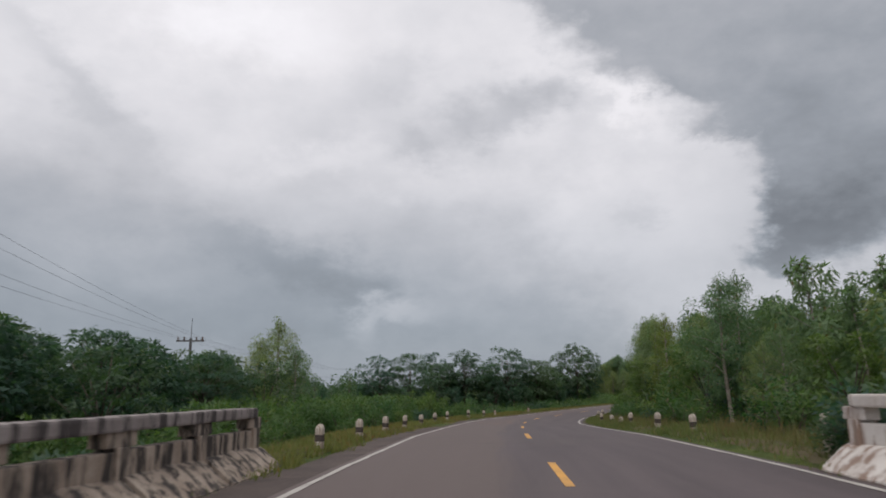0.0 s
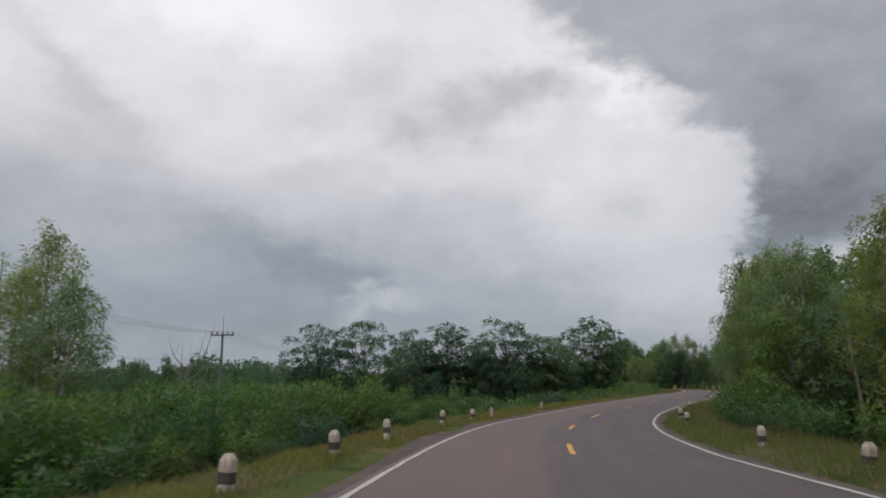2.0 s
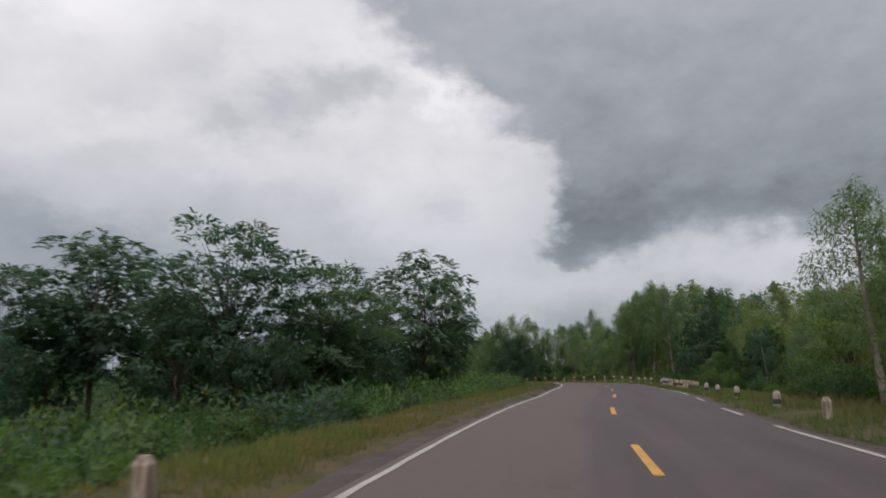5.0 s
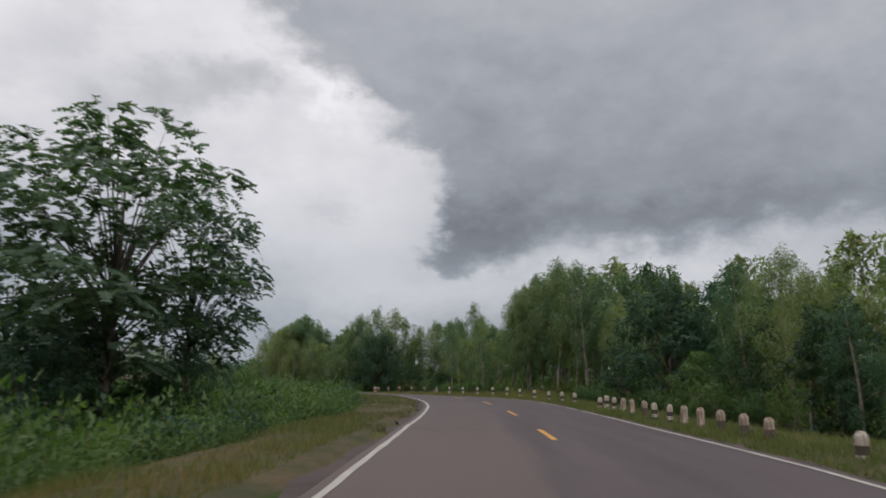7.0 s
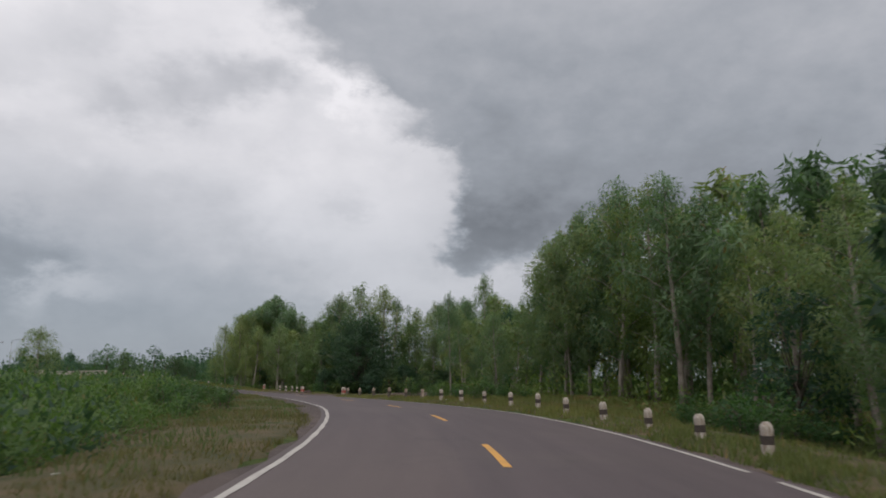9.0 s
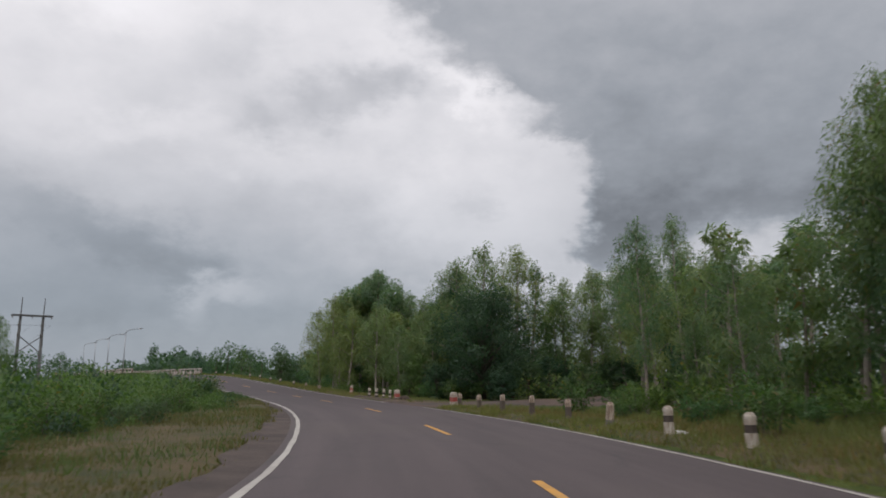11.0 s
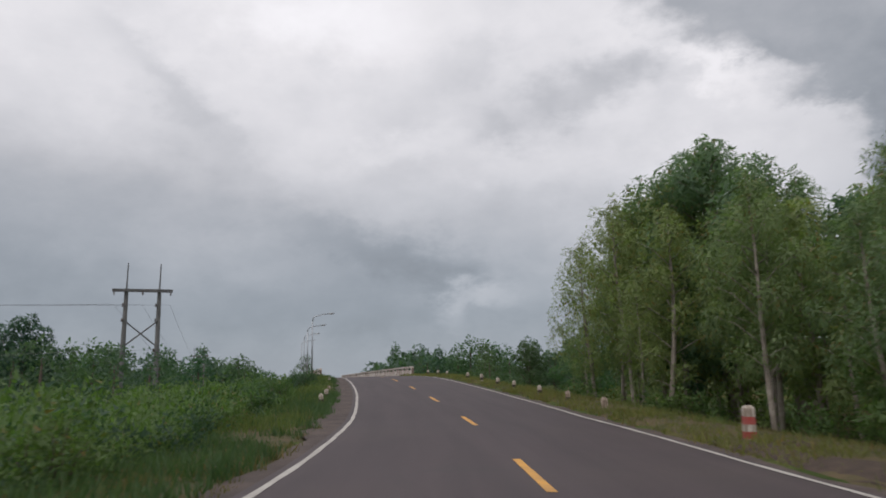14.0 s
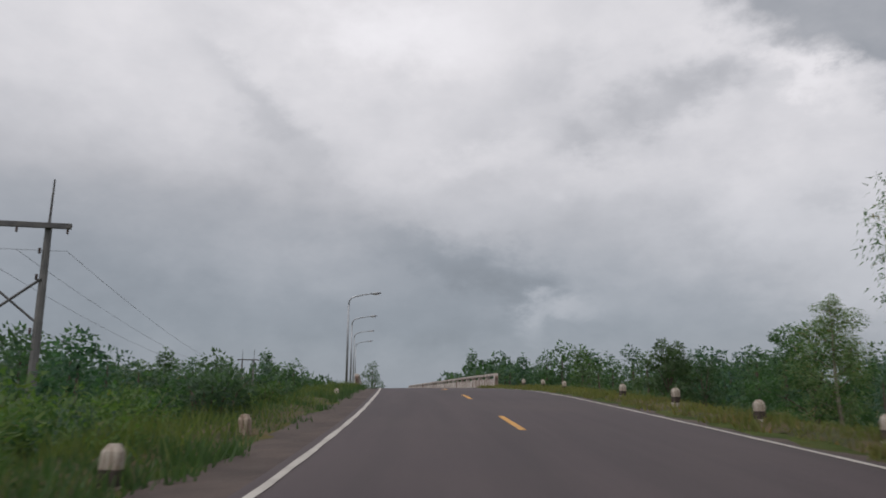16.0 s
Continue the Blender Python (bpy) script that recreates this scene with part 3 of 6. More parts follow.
# dirt track that leaves the road between the red blocks
u = np.linspace(3.3, 24, 62)
vs, w = [], 15
for i, o in enumerate(u):
    half = 3.3 + 0.9 * float(smooth(o, 4.5, 8.5)) + 0.2 * math.sin(o * 1.3)
    mid = 151.0 + 0.3 * float(smooth(o, 4.5, 8.5))
    for j in range(w):
        x, y = plan(mid + half * (2 * j / (w - 1) - 1) * (1 + 0.05 * math.sin(o * 2.1 + j)), o)
        drop = 0.05 if j in (0, w - 1) else -0.045 + (0.03 if j in (4, 5, 9, 10) else 0)
        z = float(ground_level(x, y)[0]) - drop + 0.012
        if o < 4.4:
            z = max(z, float(road_level(nearest(float(x), float(y))[0][0], o)) - 0.022 - 0.03 * (o - 3.3))
        vs.append((float(x), float(y), z))
f = [(i * w + j, (i + 1) * w + j, (i + 1) * w + j + 1, i * w + j + 1) for i in range(len(u) - 1) for j in range(w - 1)]
tagged(link_mesh("dirt_track", vs, f, DIRT), "bare reddish dirt track leaving the asphalt", "track", "", "structure")

# ---------------------------------------------------------------- guide posts


def octagon(r, z, sq=0.72):
    """A square with cut corners."""
    c = r * sq
    return [Vector(p) for p in ((r, -c, z), (r, c, z), (c, r, z), (-c, r, z), (-r, c, z), (-r, -c, z), (-c, -r, z), (c, -r, z))]


def guide_post(label, r, height, band_mat, bands, cap=0.05, sq=0.72, shaft_mat=None):
    top = thing("guide_post", label, "guide post", "guide posts along the road")
    cuts = sorted({-0.25, *[b for ab in bands for b in ab], height})
    for a, b in zip(cuts, cuts[1:]):
        dark = any(abs(a - p) < 1e-6 for p, _ in bands)
        grow = 1.0 + 0.012 * (not dark)
        bm = bmesh.new()
        rings = [octagon(r * grow * (1.06 - 0.06 * max(z, 0) / height), z, sq) for z in (a, (a + b) / 2, b)]
        if b == height:
            rings[-1] = octagon(r * 0.98, b - cap, sq)
            rings += [octagon(r * 0.94, b - cap * 0.8, sq), octagon(r * 0.52, b, sq)]
        loft(bm, rings)
        part("painted_band" if dark else ("cap" if b == height else "shaft"), bm, band_mat if dark else shaft_mat or POST_WHITE, top)
    return top


BLACK_POST = guide_post("weathered white concrete guide post with a black band in roadside grass", 0.080, 0.62, POST_BLACK, [(0.29, 0.42)], 0.07)
BLACK_TWO = guide_post("stained white concrete guide post with two dark bands in roadside grass", 0.072, 0.62, POST_BLACK, [(0.07, 0.20), (0.30, 0.42)], 0.07)
PLAIN_POST = guide_post("brown-stained concrete guide post with faded paint in roadside grass", 0.080, 0.60, DEAD_WOOD, [(0.05, 0.16)], 0.08, shaft_mat=POST_BROWN)
GRIMY_POST = guide_post("brown-stained concrete guide post with a dark dirty foot", 0.078, 0.62, BARK_DARK, [(0.02, 0.40)], 0.07, shaft_mat=POST_BROWN)
RED_BLOCK = guide_post("squat white concrete marker with a red band beside a track", 0.125, 0.62, POST_RED, [(0.22, 0.40)], 0.06, 0.8)
RED_THIN = guide_post("white concrete marker post with red bands in grass", 0.092, 0.66, POST_RED, [(0.10, 0.22), (0.34, 0.47)], 0.05, 0.8)
rng = random.Random(4)


def set_post(kind, s, o, top, used=[]):
    x, y = plan(s, o)
    z = float(road_level(s, o)) + top
    full = {RED_BLOCK: 0.62, RED_THIN: 0.66, PLAIN_POST: 0.60}.get(kind, 0.62)
    m = pose(float(x), float(y), z - full, rng.uniform(-3, 3), rng.uniform(-3, 3), bearing(s) + rng.uniform(-14, 14))
    if kind in used:
        copy_thing(kind, m)
    else:
        used.append(kind)
        kind.matrix_world = m


# metres along, height of the top above the road's edge
RIGHT_POSTS = [(-0.6, 0.71), (6.8, 0.55), (11.2, 0.58), (16.3, 0.58), (18.9, 0.42), (22.3, 0.48), (27.2, 0.54), (38.3, 0.54), (42.7, 0.58),
               (48.6, 0.56), (53.7, 0.51), (62.3, 0.46), (66.3, 0.46), (72.6, 0.43), (77.3, 0.40), (80.8, 0.42), (83.9, 0.47), (85.1, 0.49), (86.4, 0.52),
               (87.8, 0.53), (89.1, 0.54), (90.4, 0.53), (91.8, 0.53), (92.9, 0.56), (94.4, 0.57), (95.6, 0.57), (96.9, 0.57), (98.0, 0.60), (99.1, 0.50), (103.3, 0.56), (105.6, 0.54),
               (108.1, 0.52), (110.9, 0.56), (113.9, 0.59), (116.9, 0.66), (120.1, 0.66), (123.3, 0.67), (126.3, 0.69), (129.1, 0.69), (132.0, 0.67),
               (134.6, 0.67), (171.8, 0.40), (175.5, 0.40), (179.2, 0.43), (183.7, 0.44), (187.1, 0.44), (191.0, 0.50), (195.0, 0.46), (202.0, 0.39),
               (206.0, 0.44), (210.2, 0.46)]
LEFT_POSTS = [(2.3, 0.53), (6.5, 0.51), (10.5, 0.51), (14.5, 0.50), (18.8, 0.48), (23.6, 0.52), (28.0, 0.56), (35.4, 0.56), (40.2, 0.48), (43.6, 0.46),
              (52.9, 0.42), (176.8, 0.35), (180.7, 0.33), (185.1, 0.27), (198.0, 0.22)]


def post_offset(s):
    return float(np.interp(s, [0, 40, 60, 85, 114, 120, 135, 165, 190], [4.2, 4.0, 3.9, 4.0, 4.15, 4.35, 4.5, 4.3, 4.3]))


KIND_AT = {83.9: GRIMY_POST, 85.1: GRIMY_POST, 86.4: GRIMY_POST, 87.8: PLAIN_POST, 89.1: PLAIN_POST, 90.4: BLACK_TWO, 91.8: BLACK_TWO, 92.9: GRIMY_POST, 94.4: PLAIN_POST,
           95.6: PLAIN_POST, 129.1: BLACK_POST, 132.0: PLAIN_POST, 134.6: GRIMY_POST, 48.6: GRIMY_POST, 62.3: PLAIN_POST, 66.3: BLACK_TWO, 171.8: PLAIN_POST, 175.5: GRIMY_POST}
for s, h in RIGHT_POSTS:
    set_post(KIND_AT.get(s, BLACK_POST), s, post_offset(s), h)
for i, (s, h) in enumerate(LEFT_POSTS):
    set_post(PLAIN_POST if i in (9, 10, 13) else BLACK_POST, s, -4.35 if s < 60 else -4.1, h)
for s, o, h in ((137.4, 4.5, 0.71), (140.2, 4.55, 0.69), (142.8, 4.6, 0.62), (145.0, 4.6, 0.63)):
    set_post(GRIMY_POST, s, o, h)
for s, o, h in ((155.6, 4.5, 0.57), (156.8, 4.45, 0.59), (158.1, 4.4, 0.60), (159.5, 4.35, 0.61)):
    set_post(BLACK_TWO, s, o, h)
for s, o, h in ((145.8, 4.62, 0.65), (154.4, 4.55, 0.60)):
    set_post(RED_BLOCK, s, o, h)
set_post(RED_THIN, 163.6, 4.3, 0.64)

# ---------------------------------------------------------------- bridges


def parapet(s0, s1, o, height, wall, rail, label, apron=0.0, bay=2.0):
    """Concrete bridge parapet along the road: panels between posts, stub posts, a heavy top rail and a sloped footing."""
    top = thing("bridge_parapet", label, "parapet", "", pose(*[float(v) for v in plan(s0, o)], float(road_level(s0, o))))
    inv = top.matrix_world.inverted()
    n = max(1, int(round((s1 - s0) / bay)))
    out = 1 if o > 0 else -1

    def at(s):
        x, y = plan(s, o)
        return inv @ pose(float(x), float(y), float(road_level(s, o)), 0, 0, bearing(s))

    for i in range(n):
        a, b = s0 + (s1 - s0) * i / n, s0 + (s1 - s0) * (i + 1) / n
        m, L = at((a + b) / 2), (b - a)
        bm = bmesh.new()
        block(bm, (-0.09, -L / 2 + 0.10, -0.3), (0.09, L / 2 - 0.10, height * 0.62), 0.02, m)
        part("wall_panel", bm, wall, top)
        bm = bmesh.new()
        block(bm, (-0.145, -L / 2 - 0.004, height * 0.825), (0.145, L / 2 + 0.004, height), 0.03, m)
        part("top_rail", bm, rail, top)
        if apron and (a + b) / 2 > s1 - apron or (apron < 0 and (a + b) / 2 < s0 - apron):
            bm = bmesh.new()
            prof = [(-out * 0.05, height * 0.36), (-out * 0.18, height * 0.30), (-out * 0.52, -0.02), (-out * 0.56, -0.3), (out * 0.05, -0.3)]
            rings = [[m @ Vector((px * w, y, pz * w)) for px, pz in prof] for y, w in ((-L / 2 + 0.03, 1.0), (-0.1, 0.94), (0.02, 1.03), (L / 2 + (0.25 if i == n - 1 else -0.03), 0.95))]
            loft(bm, rings)
            bmesh.ops.recalc_face_normals(bm, faces=bm.faces)
            part("footing", bm, wall, top, "cracked sloping concrete footing")
    for i in range(n + 1):
        m = at(s0 + (s1 - s0) * i / n)
        bm = bmesh.new()
        block(bm, (-0.13, -0.13, -0.3), (0.13, 0.13, height * 0.66), 0.015, m)
        block(bm, (-0.10, -0.30, height * 0.655), (0.10, 0.30, height * 0.83), 0.012, m)
        part("post", bm, wall, top)
    return top


parapet(-31.0, -0.85, -4.7, 0.89, CONCRETE, RAIL_GREY, "stained grey concrete bridge parapet with a heavy top rail", 6.0)
parapet(-31.0, -1.9, 4.05, 0.97, BRIDGE_WHITE, BRIDGE_WHITE, "whitewashed concrete bridge parapet with a sloped stained footing", 3.0)
parapet(217.2, 300.0, 4.1, 0.85, BRIDGE_WHITE, BRIDGE_WHITE, "white concrete bridge parapet with rust stains on the far bridge", bay=3.0)
parapet(219.0, 300.0, -4.2, 0.85, BRIDGE_WHITE, BRIDGE_WHITE, "white concrete bridge parapet behind roadside shrubs", bay=3.0)

# ---------------------------------------------------------------- poles, lamps and wires


def street_lamp(s, o, height):
    x, y = plan(s, o)
    z0 = float(road_level(s, np.sign(o) * 4.0)) - 0.3
    top = thing("street_lamp", "slender grey steel street lamp with a long curved arm", "street lamp", "street lamps by the bridge",
                pose(float(x), float(y), z0, 0, 0, bearing(s)))
    h = height - z0
    bm = bmesh.new()
    tube(bm, [(0, 0, 0), (0, 0, h * 0.5), (0, 0, h - 0.55)], [0.085, 0.07, 0.055], 10)
    part("pole", bm, STEEL, top, flat=False)
    bm = bmesh.new()
    tube(bm, [(0, 0, h - 0.57), (0.03, 0, h - 0.3), (0.16, 0, h - 0.1), (0.45, 0, h + 0.0), (0.95, 0, h + 0.12), (1.5, 0, h + 0.2)],
         [0.05, 0.048, 0.045, 0.042, 0.04, 0.036], 8)
    part("arm", bm, STEEL, top, flat=False)
    bm = bmesh.new()
    rings = []
    for t, w, d in ((0, 0.04, 0.04), (0.15, 0.09, 0.07), (0.4, 0.12, 0.08), (0.6, 0.10, 0.06), (0.68, 0.03, 0.03)):
        rings.append([(1.45 + t, w * math.cos(a), h + 0.2 + 0.10 * t + d * math.sin(a)) for a in (2 * math.pi * k / 10 for k in range(10))])
    loft(bm, rings)
    lamp_head = part("lamp_head", bm, STEEL, top, flat=False)
    bm = bmesh.new()
    block(bm, (1.62, -0.08, h + 0.13), (1.95, 0.08, h + 0.175), 0.02)
    part("glass", bm, LENS, lamp_head)
    bm = bmesh.new()
    block(bm, (-0.16, -0.16, -0.05), (0.16, 0.16, 0.04), 0.01)
    part("base_plate", bm, STEEL, top)


for s in (221.6, 236.0, 251.0, 266.5):
    street_lamp(s, -4.9, 8.0)


def insulator(bm, p, n=3, r=0.07, down=False):
    k = -1 if down else 1
    rings = []
    for i in range(n):
        zz = p[2] + k * (i * 0.075 - 0.01)
        rings += [[(p[0] + rr * math.cos(a), p[1] + rr * math.sin(a), zz + k * dz) for a in (2 * math.pi * q / 8 for q in range(8))]
                  for dz, rr in ((0, 0.025), (0.015, r), (0.035, r * 0.8), (0.07, 0.025))]
    loft(bm, rings)


def single_pole(x, y, arm_z, turn, label):
    z0 = float(ground_level(x, y)[0])
    top = thing("utility_pole", label, "utility pole", "", pose(x, y, z0, 0, 0, turn))
    h = arm_z - z0
    bm = bmesh.new()
    tube(bm, [(0, 0, -0.3), (0, 0, h * 0.5), (0, 0, h + 0.25)], [0.15, 0.13, 0.11], 8)
    part("pole", bm, ARM_DARK, top)
    bm = bmesh.new()
    block(bm, (-1.15, -0.18, h - 0.07), (1.15, -0.10, h + 0.06), 0.01)
    crossarm = part("crossarm", bm, ARM_DARK, top)
    for px in (-1.0, -0.5, 0.5, 1.0):
        bm = bmesh.new()
        insulator(bm, (px, -0.14, h + 0.06), 4, 0.11)
        part("insulator", bm, CERAMIC, crossarm)
    bm = bmesh.new()
    tube(bm, [(0, 0, h + 0.2), (0.02, 0, h + 1.9)], [0.04, 0.02], 6)
    part("earth_spike", bm, ARM_DARK, top)
    return top


single_pole(-25.5, 57.7, 6.2, 8, "slim grey concrete utility pole with a crossarm above trees")
single_pole(-26.3, 90.4, 6.3, 6, "slim grey concrete utility pole with a crossarm above shrubs")


def h_frame(x, y, arm_z, turn, label, spread=2.05, extra=0.85):
    """Two poles, a long crossarm, an X brace, spikes and strings of insulators."""
    z0 = float(ground_level(x, y)[0])
    top = thing("power_pylon", label, "power pole", "", pose(x, y, z0, 0, 0, turn))
    h = arm_z - z0
    for px in (-spread / 2, spread / 2):
        bm = bmesh.new()
        tube(bm, [(px * 1.06, 0, -0.4), (px * 1.02, 0, h * 0.5), (px, 0, h + 0.12)], [0.19, 0.16, 0.125], 8)
        part("pole", bm, POLE_GREY, top)
        bm = bmesh.new()
        tube(bm, [(px, 0, h), (px + 0.02, 0, h + 1.85)], [0.055, 0.035], 6)
        part("top_spike", bm, ARM_DARK, top)
    bm = bmesh.new()
    block(bm, (-spread / 2 - extra, -0.26, h - 0.13), (spread / 2 + extra, -0.13, h + 0.08), 0.015)
    crossarm = part("crossarm", bm, ARM_DARK, top)
    for a, b in ((-1, 1), (1, -1)):
        bm = bmesh.new()
        tube(bm, [(a * spread / 2, -0.14 * a, h - 2.05), (b * spread / 2, -0.14 * a, h - 3.75)], [0.05, 0.05], 6)
        part("brace", bm, ARM_DARK, top)
    for px in (-spread / 2 - extra + 0.12, 0, spread / 2 + extra - 0.12):
        bm = bmesh.new()
        insulator(bm, (px, -0.2, h - 0.12), 3, 0.06, True)
        part("insulator_string", bm, CERAMIC, crossarm)
    for px, dz in ((-spread / 2 - 0.17, 0.9), (-spread / 2 - 0.17, 1.9), (spread / 2 - 0.17, 0.9), (spread / 2 - 0.17, 1.9), (spread / 2 - 0.18, 3.9)):
        bm = bmesh.new()
        insulator(bm, (px, -0.16, h - dz), 3, 0.07, True)
        part("insulator", bm, CERAMIC, top)
    return top


h_frame(-4.15, 200.4, 7.95, 31, "tall twin-pole grey concrete power frame with an X brace in scrub")
h_frame(-56, 294, 7.6, 30, "distant twin-pole power frame above trees")
h_frame(-150, 440, 7.6, 30, "very distant twin-pole power frame above trees")


def wire(a, b, sag, name="power_line", label="thin dark overhead power line"):
    bm = bmesh.new()
    pts = []
    for i in range(25):
        t = i / 24
        p = Vector(a).lerp(Vector(b), t)
        p.z -= sag * 4 * t * (1 - t)
        pts.append(p)
    tube(bm, pts, [0.008] * 25, 4)
    tagged(part(name, bm, WIRE), label, "power line")


u = Vector((math.cos(radians(31)), math.sin(radians(31)), 0))
c = Vector((-4.15, 200.4, 0))
for k, z, far in ((-1.75, 7.0, (-98, 120, 8.2)), (0, 7.0, (-96, 118, 8.2)), (1.75, 7.0, (-94, 116, 8.2)), (-1.3, 4.0, (-97, 119, 5.0)), (1.1, 4.0, (-95, 117, 5.0))):
    wire(c + u * k + Vector((0, 0, z)), far, 1.6)
    wire(c + u * k + Vector((0, 0, z)), Vector((-56, 294, z - 0.2)) + u * k, 2.2)
for k in (-1.0, -0.45, 0.55, 1.0):
    wire((-25.5 + k, 57.6, 6.45), (-26.3 + k, 90.3, 6.59), 0.5)
    wire((-25.5 + k, 57.6, 6.45), (-22.5 + 2.2 * k, 2.0, 12.0 + 1.3 * k), 0.8)
    wire((-26.3 + k, 90.3, 6.59), (-27.5 + k, 128.0, 6.4), 0.6)

# ---------------------------------------------------------------- plants


def unit(v):
    return v / np.maximum(np.linalg.norm(v, axis=1, keepdims=True), 1e-9)


def leaf_object(name, P, D, L, W, mat, parent=None, r=None, N=None, kite=False, spread=0.55):
    """Leaves at P that point along D; N: the way out of the crown, which the leaves lie square to."""
    r = r or np.random.RandomState(1)
    n = len(P)
    D = unit(D)
    F = r.normal(size=(n, 3)) if N is None else N + r.normal(size=(n, 3)) * spread
    side = unit(np.cross(D, F))
    L, W = np.broadcast_to(L, n)[:, None], np.broadcast_to(W, n)[:, None]
    if kite:
        bend = np.cross(D, side) * L * r.uniform(-0.12, 0.12, (n, 1))
        mid = P + D * L * 0.42 + bend
        v = np.stack([P, mid + side * W / 2, P + D * L, mid - side * W / 2], 1)
    else:
        v = np.stack([P + side * W / 2, P + D * L, P - side * W / 2], 1)
    k = v.shape[1]
    ob = link_mesh(name, v.reshape(-1, 3), np.arange(k * n).reshape(n, k), mat, parent)
    if N is not None:
        soft = unit(unit(N) + 0.35 * unit(np.cross(side, D)))
        ob.data.normals_split_custom_set_from_vertices(np.repeat(soft, k, 0).tolist())
    return ob


def clothe(lobes, n, r, droop=0.6, axis=0.35, fill=0.5):
    """Places, directions and outward ways of n leaves over rounded lobes (x, y, z, radius, height ratio)."""
    B = np.array(lobes, float)
    share = B[:, 3] ** 2
    k = r.choice(len(B), n, p=share / share.sum())
    c, rad, tall = B[k, :3], B[k, 3:4], B[k, 4:5]
    u = unit(r.normal(size=(n, 3)))
    f = 1.06 - fill * r.random((n, 1)) ** 1.6
    stretch = np.concatenate([np.ones((n, 2)), tall], 1)
    P = c + u * rad * f * stretch
    out = c * np.array([1.0, 1.0, 0.0])
    N = unit(u / stretch + axis * unit(out + 1e-6) + np.array([0, 0, 0.22]))
    D = unit(u * (1 - droop) + np.array([0, 0, -1.0]) * droop + r.normal(size=(n, 3)) * 0.42)
    return P, D, N


def eucalyptus(seed, h, mat, label, low=0.2, wide=1.0, count=7600, leaf=(0.10, 0.185), slim=0.27, name="eucalyptus_tree", point=0.5):
    """A slender trunk with rising branches, each ending in hanging clumps of narrow leaves."""
    r = np.random.RandomState(seed)
    top = thing(name, label, "tree", "eucalyptus wood")
    lean = r.uniform(-0.35, 0.35, 2)
    ts = np.linspace(0, 1, 9)
    path = np.c_[lean[0] * ts ** 1.5 + 0.10 * np.sin(ts * 5 + seed), lean[1] * ts ** 1.5 + 0.10 * np.cos(ts * 4 + seed), ts * h * 0.92]
    path[0, 2] = -0.3
    bm = bmesh.new()
    tube(bm, path, list(0.085 * (1 - ts) ** 0.8 * (h / 8) + 0.012), 6)
    nb = 22 if count > 2500 else 14
    lobes = []
    for i in range(nb):
        t = low + (0.96 - low) * ((i + r.uniform(0, 0.9)) / nb)
        base = np.array([np.interp(t, ts, path[:, k]) for k in range(3)])
        az = i * 2.4 + r.uniform(-0.5, 0.5)
        f = (t - low) / (0.96 - low)
        reach = wide * (0.22 + 0.95 * math.sin(math.pi * min(1, (1 - f) * (1 - point * 0.5) + 0.05))) * r.uniform(0.6, 1.25)
        rise = reach * r.uniform(0.4, 0.9)
        out = np.array([math.cos(az), math.sin(az), 0])
        tip = base + out * reach + np.array([0, 0, rise])
        mid = base + out * reach * 0.55 + np.array([0, 0, rise * 0.72])
        tube(bm, [base, mid, tip], [0.022, 0.014, 0.006], 3)
        rad = r.uniform(0.28, 0.52) * (0.65 + 0.5 * math.sin(math.pi * min(1, f * 0.8 + 0.15)))
        lobes.append((*(tip + np.array([0, 0, -0.1])), rad, r.uniform(1.2, 1.8)))
        if i % 2:
            lobes.append((*(mid + r.normal(size=3) * 0.1), rad * 0.8, 1.4))
    for j in range(4):
        c = path[-1] + np.array([r.normal() * 0.08, r.normal() * 0.08, 0.12 - 0.34 * j])
        lobes.append((*c, 0.20 + 0.07 * j, 1.7))
    part("trunk", bm, BARK_PALE, top, flat=False)
    P, D, N = clothe(lobes, count, r, 0.62)
    L = r.uniform(*leaf, len(P))
    leaf_object("crown", P, D, L, L * slim * r.uniform(0.8, 1.2, len(P)), mat, top, r, N)
    return top


